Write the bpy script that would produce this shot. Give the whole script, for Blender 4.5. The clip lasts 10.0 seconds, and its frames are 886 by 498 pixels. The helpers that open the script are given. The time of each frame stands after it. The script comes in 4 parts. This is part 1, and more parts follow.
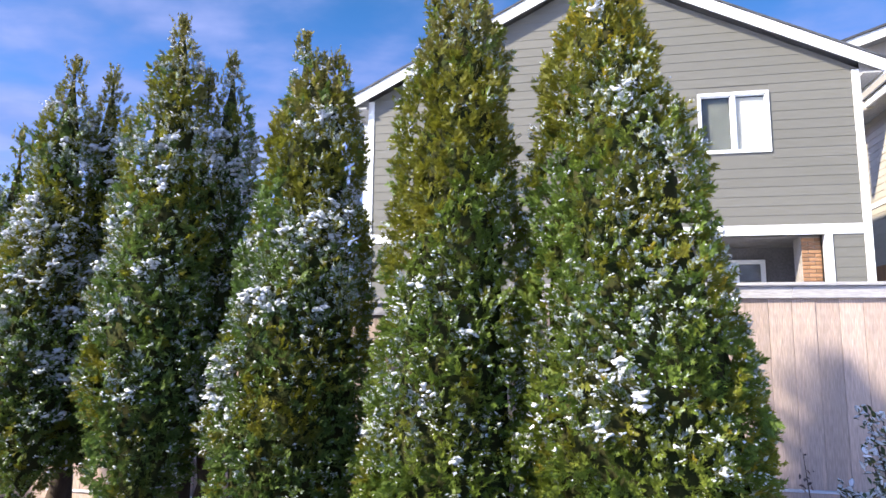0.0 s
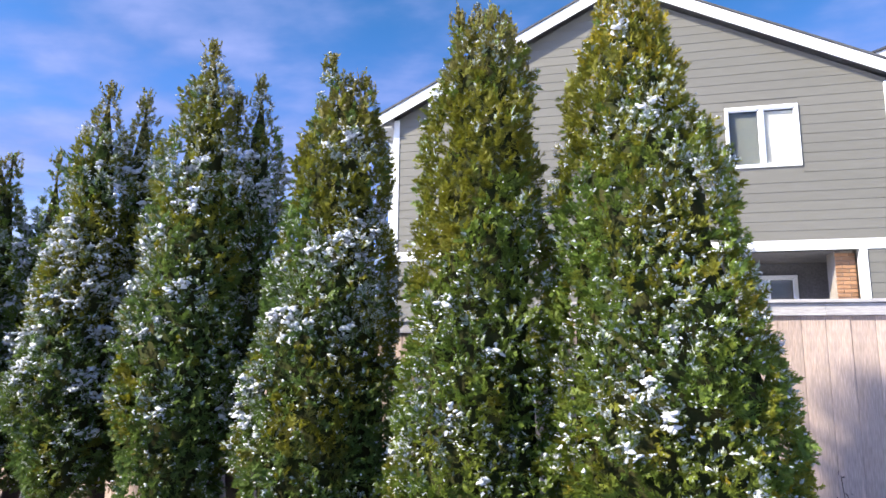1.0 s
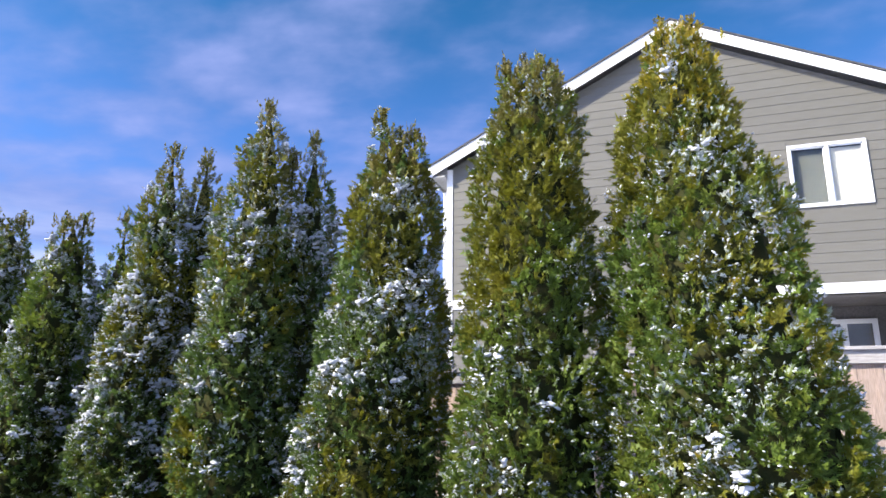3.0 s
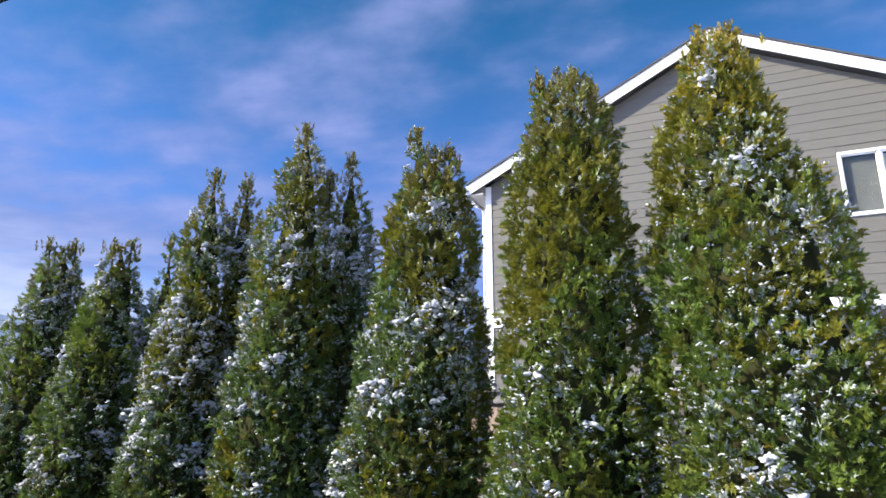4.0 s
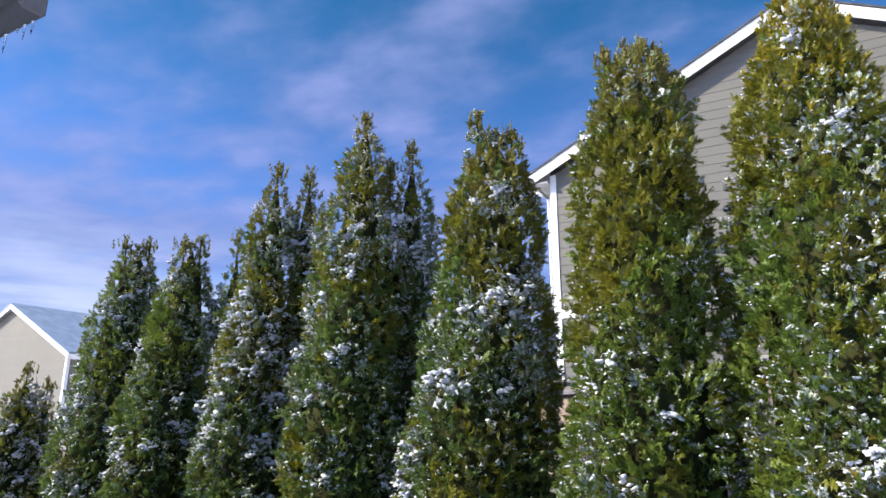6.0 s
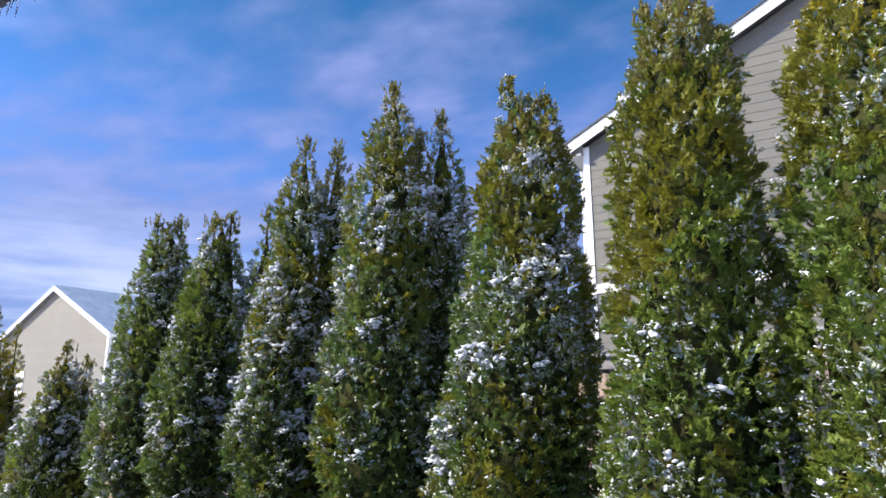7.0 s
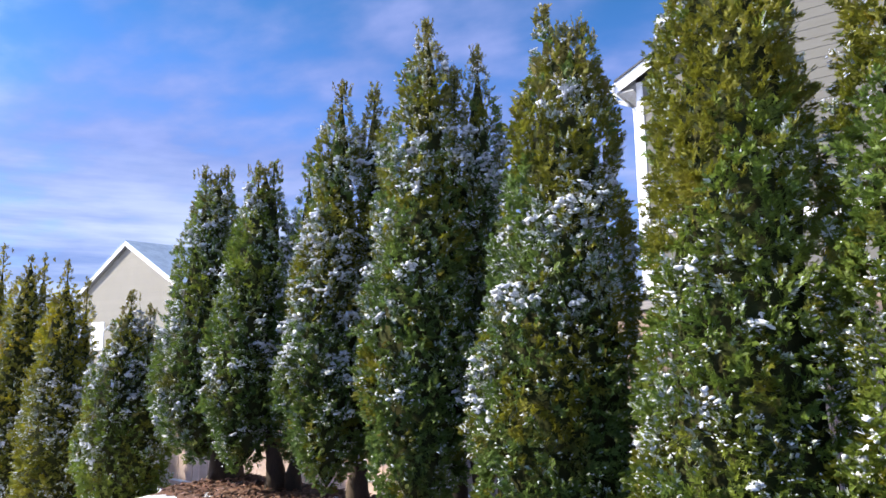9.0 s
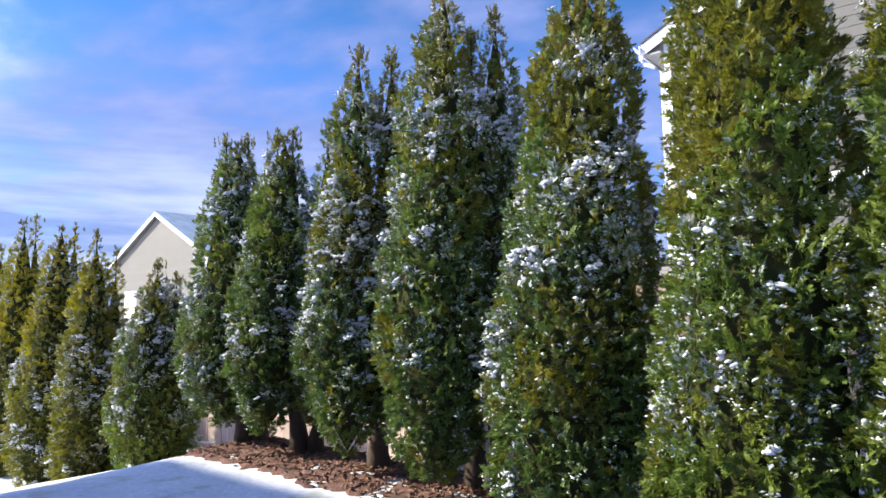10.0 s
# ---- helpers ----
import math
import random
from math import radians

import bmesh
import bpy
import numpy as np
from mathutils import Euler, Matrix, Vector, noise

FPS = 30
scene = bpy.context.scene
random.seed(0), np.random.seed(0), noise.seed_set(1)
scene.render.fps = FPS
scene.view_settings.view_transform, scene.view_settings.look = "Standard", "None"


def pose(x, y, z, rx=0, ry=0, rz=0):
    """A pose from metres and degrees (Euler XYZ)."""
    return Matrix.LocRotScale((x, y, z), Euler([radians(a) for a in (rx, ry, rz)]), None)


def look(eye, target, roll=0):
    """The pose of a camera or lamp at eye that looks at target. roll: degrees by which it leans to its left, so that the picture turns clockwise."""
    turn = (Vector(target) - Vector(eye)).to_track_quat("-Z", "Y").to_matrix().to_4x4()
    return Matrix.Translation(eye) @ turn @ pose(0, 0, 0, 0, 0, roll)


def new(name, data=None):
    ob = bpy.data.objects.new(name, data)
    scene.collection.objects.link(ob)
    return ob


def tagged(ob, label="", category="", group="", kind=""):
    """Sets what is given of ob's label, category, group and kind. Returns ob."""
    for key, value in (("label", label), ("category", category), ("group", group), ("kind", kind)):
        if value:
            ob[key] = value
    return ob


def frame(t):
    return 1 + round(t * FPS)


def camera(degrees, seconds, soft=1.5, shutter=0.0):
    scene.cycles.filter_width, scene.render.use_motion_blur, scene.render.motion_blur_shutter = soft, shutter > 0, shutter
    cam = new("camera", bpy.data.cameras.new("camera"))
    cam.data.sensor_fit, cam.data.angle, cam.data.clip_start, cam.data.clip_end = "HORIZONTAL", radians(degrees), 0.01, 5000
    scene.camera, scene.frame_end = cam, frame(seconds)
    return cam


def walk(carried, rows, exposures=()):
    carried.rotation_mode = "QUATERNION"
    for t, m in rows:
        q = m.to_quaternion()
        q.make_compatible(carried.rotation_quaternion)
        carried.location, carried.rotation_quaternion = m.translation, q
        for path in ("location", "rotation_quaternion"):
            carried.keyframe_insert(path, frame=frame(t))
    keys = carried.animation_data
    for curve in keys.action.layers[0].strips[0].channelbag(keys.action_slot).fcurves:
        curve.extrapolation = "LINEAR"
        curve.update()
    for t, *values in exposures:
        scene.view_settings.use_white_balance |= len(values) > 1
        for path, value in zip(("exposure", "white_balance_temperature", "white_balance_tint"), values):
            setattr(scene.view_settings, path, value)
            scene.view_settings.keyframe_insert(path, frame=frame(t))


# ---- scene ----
cam = camera(68.6, 10.0)
PATH = [
    (0, (-0.102, 0.277, 1.492), (-0.507, 2.217, 1.766), 0.5),
    (0.5, (-0.106, 0.263, 1.496), (-0.546, 2.192, 1.791), 0.5),
    (1, (-0.103, 0.264, 1.505), (-0.582, 2.178, 1.828), 0.5),
    (1.5, (-0.098, 0.273, 1.514), (-0.61, 2.174, 1.868), 0.5),
    (2, (-0.097, 0.283, 1.52), (-0.644, 2.166, 1.911), 0.5),
    (2.5, (-0.087, 0.299, 1.526), (-0.676, 2.162, 1.954), 0.5),
    (4, (-0.055, 0.357, 1.541), (-0.809, 2.136, 2.058), -0.0),
    (4.5, (-0.055, 0.395, 1.542), (-0.861, 2.147, 2.072), -0.1),
    (5, (-0.05, 0.42, 1.534), (-0.897, 2.151, 2.066), -0.1),
    (5.5, (-0.06, 0.445, 1.528), (-0.952, 2.158, 2.049), 0.0),
    (7, (-0.182, 0.614, 1.508), (-1.208, 2.275, 1.943), -0.1),
    (7.5, (-0.171, 0.66, 1.5), (-1.246, 2.3, 1.896), -0.3),
    (8, (-0.147, 0.698, 1.488), (-1.268, 2.316, 1.843), -0.5),
    (8.5, (-0.121, 0.735, 1.479), (-1.281, 2.333, 1.794), -0.6),
    (9, (-0.092, 0.751, 1.472), (-1.281, 2.336, 1.75), -0.7),
    (9.5, (-0.064, 0.775, 1.469), (-1.286, 2.342, 1.7), -0.9),
    (10, (-0.059, 0.818, 1.446), (-1.318, 2.36, 1.631), -0.7),
]
walk(cam, [(t, look(eye, target, roll)) for t, eye, target, roll in PATH], [(0, 1.44), (2.5, 1.36), (4.5, 1.12), (7, 1.17), (10, 1.32)])

# ---- light ----
SUN_TO = Vector((-0.67, -0.49, 0.57)).normalized()
sun_data = bpy.data.lights.new("sun", "SUN")
sun_data.energy, sun_data.angle, sun_data.color = 4.5, radians(2.5), (1.0, 0.91, 0.74)
sun = new("sun", sun_data)
sun.matrix_world = look(SUN_TO * 60, (0, 0, 0))

world = bpy.data.worlds.new("sky")
scene.world = world
world.use_nodes = True
wn, wl = world.node_tree.nodes, world.node_tree.links
wn.clear()


def wnode(kind, **values):
    n = wn.new(kind)
    for k, v in values.items():
        n.inputs[k].default_value = v
    return n


w_out = wn.new("ShaderNodeOutputWorld")
w_bg = wnode("ShaderNodeBackground", Strength=0.082)
w_sky = wn.new("ShaderNodeTexSky")
w_sky.sky_type, w_sky.sun_disc = "NISHITA", False
w_sky.sun_elevation = math.asin(SUN_TO.z)
w_sky.sun_rotation = math.atan2(SUN_TO.x, SUN_TO.y) % (2 * math.pi)
w_sky.air_density, w_sky.dust_density, w_sky.ozone_density = 1.0, 0.4, 2.6
w_tc = wn.new("ShaderNodeTexCoord")
w_sep = wn.new("ShaderNodeSeparateXYZ")
wl.new(w_tc.outputs["Generated"], w_sep.inputs[0])


def wmath(op, a, b=None, clamp=False):
    n = wn.new("ShaderNodeMath")
    n.operation, n.use_clamp = op, clamp
    for i, v in enumerate((a, b)):
        if v is None:
            continue
        if isinstance(v, (int, float)):
            n.inputs[i].default_value = v
        else:
            wl.new(v, n.inputs[i])
    return n.outputs[0]


# a flat cloud layer: the sky direction projected on a plane overhead
w_zz = wmath("ADD", wmath("MAXIMUM", w_sep.outputs[2], 0.0), 0.16)
w_px, w_py = wmath("DIVIDE", w_sep.outputs[0], w_zz), wmath("DIVIDE", w_sep.outputs[1], w_zz)
w_com = wn.new("ShaderNodeCombineXYZ")
wl.new(w_px, w_com.inputs[0]), wl.new(w_py, w_com.inputs[1])
w_map = wn.new("ShaderNodeMapping")
w_map.inputs["Rotation"].default_value = (0, 0, radians(-28))
w_map.inputs["Scale"].default_value = (1.0, 1.35, 1.0)
wl.new(w_com.outputs[0], w_map.inputs[0])
w_big = wnode("ShaderNodeTexNoise", Scale=1.0, Detail=6.0, Roughness=0.46, Distortion=0.0)
w_small = wnode("ShaderNodeTexNoise", Scale=4.0, Detail=6.0, Roughness=0.5, Distortion=0.0)
wl.new(w_map.outputs[0], w_big.inputs["Vector"]), wl.new(w_map.outputs[0], w_small.inputs["Vector"])
w_mix = wmath("ADD", wmath("MULTIPLY", w_big.outputs[0], 0.66), wmath("MULTIPLY", w_small.outputs[0], 0.34))
# more cloud towards the horizon
w_low = wmath("MULTIPLY", wmath("SUBTRACT", 0.60, w_sep.outputs[2], True), 0.46)
w_cover = wn.new("ShaderNodeMapRange")
w_cover.interpolation_type = "SMOOTHSTEP"
wl.new(wmath("ADD", w_mix, w_low), w_cover.inputs["Value"])
for k, v in (("From Min", 0.43), ("From Max", 0.74), ("To Min", 0.0), ("To Max", 0.8)):
    w_cover.inputs[k].default_value = v
w_ramp = wn.new("ShaderNodeValToRGB")
w_ramp.color_ramp.elements[0].position, w_ramp.color_ramp.elements[0].color = 0.34, (1.35, 1.75, 3.7, 1)
w_ramp.color_ramp.elements[1].position, w_ramp.color_ramp.elements[1].color = 0.70, (2.05, 2.45, 4.8, 1)
wl.new(w_small.outputs[0], w_ramp.inputs[0])
w_tint = wn.new("ShaderNodeMix")
w_tint.data_type, w_tint.blend_type = "RGBA", "MULTIPLY"
w_tint.inputs[0].default_value = 1.0
wl.new(w_sky.outputs[0], w_tint.inputs[6])
w_grade = wn.new("ShaderNodeValToRGB")
w_grade.color_ramp.elements[0].position, w_grade.color_ramp.elements[0].color = 0.12, (0.58, 0.70, 1.15, 1)
w_grade.color_ramp.elements[1].position, w_grade.color_ramp.elements[1].color = 0.62, (0.12, 0.60, 0.82, 1)
w_band = w_grade.color_ramp.elements.new(0.38)
w_band.color = (0.42, 0.70, 1.12, 1)
wl.new(w_sep.outputs[2], w_grade.inputs[0]), wl.new(w_grade.outputs[0], w_tint.inputs[7])
w_dot = wn.new("ShaderNodeVectorMath")
w_dot.operation = "DOT_PRODUCT"
w_dot.inputs[1].default_value = SUN_TO
wl.new(w_tc.outputs["Generated"], w_dot.inputs[0])
w_glow = wn.new("ShaderNodeMapRange")
w_glow.interpolation_type = "SMOOTHSTEP"
for k, v in (("From Min", 0.60), ("From Max", 1.0), ("To Min", 1.0), ("To Max", 16.0)):
    w_glow.inputs[k].default_value = v
wl.new(w_dot.outputs["Value"], w_glow.inputs["Value"])
w_lit = wn.new("ShaderNodeMix")
w_lit.data_type, w_lit.blend_type = "RGBA", "MULTIPLY"
w_lit.inputs[0].default_value = 1.0
wl.new(w_ramp.outputs[0], w_lit.inputs[6]), wl.new(w_glow.outputs[0], w_lit.inputs[7])
w_haze = wn.new("ShaderNodeMapRange")
w_haze.interpolation_type = "SMOOTHSTEP"
for k, v in (("From Min", 0.06), ("From Max", 0.34), ("To Min", 0.9), ("To Max", 0.0)):
    w_haze.inputs[k].default_value = v
wl.new(w_sep.outputs[2], w_haze.inputs["Value"])
w_pale = wn.new("ShaderNodeMix")
w_pale.data_type = "RGBA"
wl.new(w_haze.outputs[0], w_pale.inputs[0]), wl.new(w_lit.outputs[2], w_pale.inputs[6])
# long level banks of cloud low over the horizon
w_flat = wn.new("ShaderNodeMapping")
w_flat.inputs["Scale"].default_value = (1.6, 1.6, 15.0)
wl.new(w_tc.outputs["Generated"], w_flat.inputs[0])
w_bank = wnode("ShaderNodeTexNoise", Scale=1.7, Detail=7.0, Roughness=0.55)
wl.new(w_flat.outputs[0], w_bank.inputs["Vector"])
w_shade = wn.new("ShaderNodeValToRGB")
w_shade.color_ramp.elements[0].position, w_shade.color_ramp.elements[0].color = 0.40, (1.3, 1.8, 3.6, 1)
w_shade.color_ramp.elements[1].position, w_shade.color_ramp.elements[1].color = 0.66, (4.9, 5.3, 6.6, 1)
wl.new(w_bank.outputs[0], w_shade.inputs[0]), wl.new(w_shade.outputs[0], w_pale.inputs[7])
w_col = wn.new("ShaderNodeMix")
w_col.data_type = "RGBA"
wl.new(w_cover.outputs[0], w_col.inputs[0]), wl.new(w_tint.outputs[2], w_col.inputs[6]), wl.new(w_pale.outputs[2], w_col.inputs[7])
wl.new(w_col.outputs[2], w_bg.inputs[0]), wl.new(w_bg.outputs[0], w_out.inputs[0])

# ---- materials ----


def material(name, a, b=None, scale=6.0, rough=0.8, bump=0.0, bump_scale=60.0, c=None, stretch=(1, 1, 1), metal=0.0, island=0.0, per_object=0.0,
             translucent=0.0, spec=0.4, fine=0.25, sheen=0.0):
    """A surface whose colour drifts between a and b over metres, with fine grain, and c in sparse patches."""
    m = bpy.data.materials.new(name)
    m.use_nodes = True
    nt, ln = m.node_tree.nodes, m.node_tree.links
    p = nt["Principled BSDF"]
    p.inputs["Roughness"].default_value, p.inputs["Metallic"].default_value = rough, metal
    p.inputs["Specular IOR Level"].default_value = spec
    tc = nt.new("ShaderNodeTexCoord")
    mp = nt.new("ShaderNodeMapping")
    mp.inputs["Scale"].default_value = stretch
    ln.new(tc.outputs["Object"], mp.inputs[0])

    def noise_at(s, detail=5.0):
        n = nt.new("ShaderNodeTexNoise")
        n.inputs["Scale"].default_value, n.inputs["Detail"].default_value = s, detail
        ln.new(mp.outputs[0], n.inputs["Vector"])
        return n.outputs[0]

    def spread(value, lo, hi):
        r = nt.new("ShaderNodeMapRange")
        r.inputs["From Min"].default_value, r.inputs["From Max"].default_value = lo, hi
        ln.new(value, r.inputs["Value"])
        return r.outputs[0]

    def blend(factor, x, y, mode="MIX"):
        n = nt.new("ShaderNodeMix")
        n.data_type, n.blend_type = "RGBA", mode
        for socket, v in ((n.inputs[0], factor), (n.inputs[6], x), (n.inputs[7], y)):
            if isinstance(v, tuple):
                socket.default_value = (*v, 1)
            elif isinstance(v, (int, float)):
                socket.default_value = v
            else:
                ln.new(v, socket)
        return n.outputs[2]

    b = b or tuple(v * 0.8 for v in a)
    col = blend(spread(noise_at(scale), 0.36, 0.64), a, b)
    if c:
        col = blend(spread(noise_at(scale * 2.3), 0.56, 0.68), col, c)
    grain = nt.new("ShaderNodeMapRange")
    grain.inputs["From Min"].default_value, grain.inputs["From Max"].default_value = 0.3, 0.7
    grain.inputs["To Min"].default_value, grain.inputs["To Max"].default_value = 1 - fine, 1 + fine * 0.6
    ln.new(noise_at(scale * 14), grain.inputs["Value"])
    col = blend(1.0, col, grain.outputs[0], "MULTIPLY")
    for amount, node, socket in ((island, "ShaderNodeNewGeometry", "Random Per Island"), (per_object, "ShaderNodeObjectInfo", "Random")):
        if amount:
            r = nt.new("ShaderNodeMapRange")
            r.inputs["To Min"].default_value, r.inputs["To Max"].default_value = 1 - amount, 1 + amount
            ln.new(nt.new(node).outputs[socket], r.inputs["Value"])
            col = blend(1.0, col, r.outputs[0], "MULTIPLY")
    ln.new(col, p.inputs["Base Color"])
    if bump:
        bn = nt.new("ShaderNodeBump")
        bn.inputs["Strength"].default_value, bn.inputs["Distance"].default_value = bump, 0.01
        ln.new(noise_at(bump_scale, 6.0), bn.inputs["Height"])
        ln.new(bn.outputs[0], p.inputs["Normal"])
    if translucent:
        tr = nt.new("ShaderNodeBsdfTranslucent")
        ln.new(col, tr.inputs[0])
        mx = nt.new("ShaderNodeMixShader")
        mx.inputs[0].default_value = translucent
        ln.new(p.outputs[0], mx.inputs[1]), ln.new(tr.outputs[0], mx.inputs[2])
        ln.new(mx.outputs[0], nt["Material Output"].inputs[0])
    return m


M_GREEN = material("arborvitae_foliage", (0.170, 0.185, 0.020), (0.205, 0.200, 0.020), 1.7, 0.55, island=0.26, translucent=0.42, c=(0.23, 0.215, 0.026), fine=0.15)
M_DEEP = material("arborvitae_foliage_deep", (0.130, 0.202, 0.034), (0.175, 0.222, 0.032), 1.7, 0.55, island=0.26, translucent=0.42, c=(0.22, 0.245, 0.036), fine=0.15)
# Far trees' foliage: the gold of their sunny side is put into the colour.
M_GOLD = material("arborvitae_foliage_sunlit_gold", (0.40, 0.34, 0.020), (0.30, 0.29, 0.02), 1.5, 0.55, island=0.25, translucent=0.42, c=(0.25, 0.19, 0.025), fine=0.3)
# Foliage copy with the bluish tone of shaded flanks put into the green.
M_BLUE = material("arborvitae_foliage_shade_tinted", (0.112, 0.185, 0.046), (0.145, 0.208, 0.044), 1.7, 0.55, island=0.22, translucent=0.42, c=(0.16, 0.16, 0.035), fine=0.3)
M_TIP = material("winter_bronzed_tips", (0.20, 0.165, 0.035), (0.165, 0.165, 0.035), 5.0, 0.65, island=0.22, translucent=0.22)
M_GILT = material("golden_tips", (0.36, 0.31, 0.018), (0.30, 0.23, 0.02), 4.0, 0.6, island=0.25, translucent=0.36)
# Near-black for the crown cores: shade in the foliage gaps, put into the colour.
M_CORE = material("crown_gap_shade", (0.030, 0.040, 0.013), (0.042, 0.040, 0.016), 9.0, 0.95, bump=0.6, bump_scale=30, spec=0.1)
M_FROST = material("snow_dusted_foliage", (0.44, 0.48, 0.48), (0.25, 0.31, 0.21), 14.0, 0.6, island=0.3, fine=0.2)
M_BARK = material("bark", (0.085, 0.060, 0.045), (0.05, 0.038, 0.03), 9.0, 0.9, bump=0.9, bump_scale=22, stretch=(1, 1, 0.2))
M_SNOW = material("snow", (0.66, 0.67, 0.71), (0.58, 0.60, 0.66), 9.0, 0.55, bump=0.35, bump_scale=90, fine=0.03, spec=0.3)
M_SIDING = material("grey_painted_siding", (0.140, 0.134, 0.115), (0.132, 0.127, 0.108), 1.3, 0.65, bump=0.12, bump_scale=40, stretch=(0.2, 1, 1), per_object=0.035, fine=0.05)
M_SIDING_TAN = material("tan_painted_siding", (0.42, 0.37, 0.31), (0.39, 0.35, 0.295), 1.3, 0.65, bump=0.12, bump_scale=40, per_object=0.04, fine=0.05)
M_SIDING_PALE = material("pale_beige_siding", (0.19, 0.176, 0.142), (0.178, 0.165, 0.134), 1.0, 0.7, per_object=0.03, fine=0.05)
M_WHITE = material("white_trim_paint", (0.82, 0.81, 0.79), (0.77, 0.765, 0.75), 2.5, 0.5, bump=0.08, bump_scale=50, fine=0.04)
M_SHINGLE = material("asphalt_shingle", (0.055, 0.058, 0.065), (0.085, 0.088, 0.095), 7.0, 0.95, bump=0.5, bump_scale=120, per_object=0.18)
# Frosted roof; the blue of snow in shade is put into its colour.
M_SHINGLE_FROST = material("frosted_shingle_shade_blue", (0.26, 0.34, 0.45), (0.33, 0.42, 0.54), 2.0, 0.9, bump=0.3, bump_scale=60, per_object=0.08)
M_SOFFIT = material("soffit_paint", (0.36, 0.35, 0.34), (0.32, 0.31, 0.30), 2.0, 0.7)
M_VINYL = material("white_vinyl", (0.82, 0.82, 0.82), (0.80, 0.80, 0.80), 3.0, 0.35, fine=0.02)
M_BLIND = material("window_blind", (0.50, 0.50, 0.49), (0.46, 0.46, 0.455), 4.0, 0.6, fine=0.03)
# Darker blind colour: a screen's dimming is put into the slats, no screen built.
M_BLIND_DIM = material("blind_dimmed_by_screen", (0.085, 0.092, 0.088), (0.075, 0.082, 0.080), 4.0, 0.8, fine=0.1)
M_DARK = material("unlit_interior", (0.06, 0.06, 0.06), (0.04, 0.04, 0.045), 2.0, 0.9)
M_PORCH = material("porch_wall_paint", (0.16, 0.15, 0.15), (0.135, 0.13, 0.13), 2.0, 0.8, bump=0.1)
M_BRICK = material("brown_brick", (0.36, 0.20, 0.10), (0.25, 0.13, 0.07), 5.0, 0.9, bump=0.6, bump_scale=50, per_object=0.3)
M_MORTAR = material("mortar", (0.34, 0.30, 0.26), (0.28, 0.25, 0.22), 8.0, 0.95, bump=0.4)
M_FENCE = material("weathered_cedar", (0.46, 0.35, 0.30), (0.38, 0.30, 0.265), 2.2, 0.85, bump=0.45, bump_scale=40, stretch=(4, 4, 0.35), per_object=0.16, c=(0.50, 0.37, 0.31))
M_CAP = material("weathered_cap_rail", (0.44, 0.42, 0.43), (0.37, 0.355, 0.37), 3.0, 0.85, bump=0.3, stretch=(0.3, 3, 3))
M_CEDAR = material("stained_cedar", (0.40, 0.19, 0.06), (0.30, 0.14, 0.05), 3.0, 0.7, bump=0.3, stretch=(4, 4, 0.4))
M_MULCH = material("bark_mulch", (0.16, 0.078, 0.058), (0.10, 0.055, 0.042), 8.0, 0.95, bump=1.0, bump_scale=45, c=(0.21, 0.13, 0.11), fine=0.5)
M_CHIP = material("bark_chips", (0.20, 0.10, 0.07), (0.12, 0.07, 0.05), 8.0, 0.9, island=0.5)
M_GUTTER = material("grey_gutter_metal", (0.20, 0.19, 0.19), (0.16, 0.155, 0.16), 3.0, 0.5, bump=0.1, fine=0.15)
M_LEAF = material("broad_leaf", (0.045, 0.075, 0.03), (0.075, 0.095, 0.035), 9.0, 0.4, island=0.32, translucent=0.15, c=(0.20, 0.17, 0.03))
M_TWIG = material("shrub_twig", (0.10, 0.065, 0.05), (0.07, 0.05, 0.04), 12.0, 0.9)
M_DRY = material("dry_leaf", (0.16, 0.10, 0.09), (0.10, 0.07, 0.07), 12.0, 0.8, island=0.4)

M_GLASS = bpy.data.materials.new("window_glass")
M_GLASS.use_nodes = True
_g = M_GLASS.node_tree.nodes["Principled BSDF"]
_g.inputs["Base Color"].default_value, _g.inputs["Roughness"].default_value = (0.92, 0.95, 0.95, 1), 0.03
_g.inputs["Transmission Weight"].default_value, _g.inputs["IOR"].default_value = 1.0, 1.45
M_ICE = bpy.data.materials.new("icicle_ice")
M_ICE.use_nodes = True
_g = M_ICE.node_tree.nodes["Principled BSDF"]
_g.inputs["Base Color"].default_value, _g.inputs["Roughness"].default_value = (0.9, 0.95, 1, 1), 0.1
_g.inputs["Transmission Weight"].default_value, _g.inputs["IOR"].default_value = 0.9, 1.31


# ---- ground: snow ground with a fall towards the far end of the row ----
def rise(x, y):
    """Height of the ground."""
    fall = -0.23 * max(0.0, -6.3 - x) if x > -12 else -1.31 - 0.04 * (-12 - max(x, -40))
    soft = 0.35 if -7.6 < x < -5.6 else 0.0
    edge = -0.06 * math.exp(-((x + 6.4) / 0.7) ** 2)
    behind = -0.42 * min(1.0, max(0.0, (y - 5.25) / 1.2)) * min(1.0, max(0.0, (1.0 - x) / 6.0))
    bump = 0.035 * noise.noise(Vector((x * 0.7, y * 0.7, 3.0))) + 0.012 * noise.noise(Vector((x * 2.6, y * 2.6, 9.0)))
    berm = 0.05 * math.exp(-((y - 4.9) / 0.7) ** 2) if -7 < x < 3 else 0.0
    return fall + edge * soft + behind + bump + berm


def mesh_of(name, verts, faces, materials, smooth=False):
    me = bpy.data.meshes.new(name)
    me.from_pydata([tuple(v) for v in verts], [], faces)
    for m in materials if isinstance(materials, (list, tuple)) else [materials]:
        me.materials.append(m)
    if smooth:
        me.polygons.foreach_set("use_smooth", [True] * len(me.polygons))
    me.update()
    return me


def hang(ob, parent):
    ob.parent = parent
    return ob


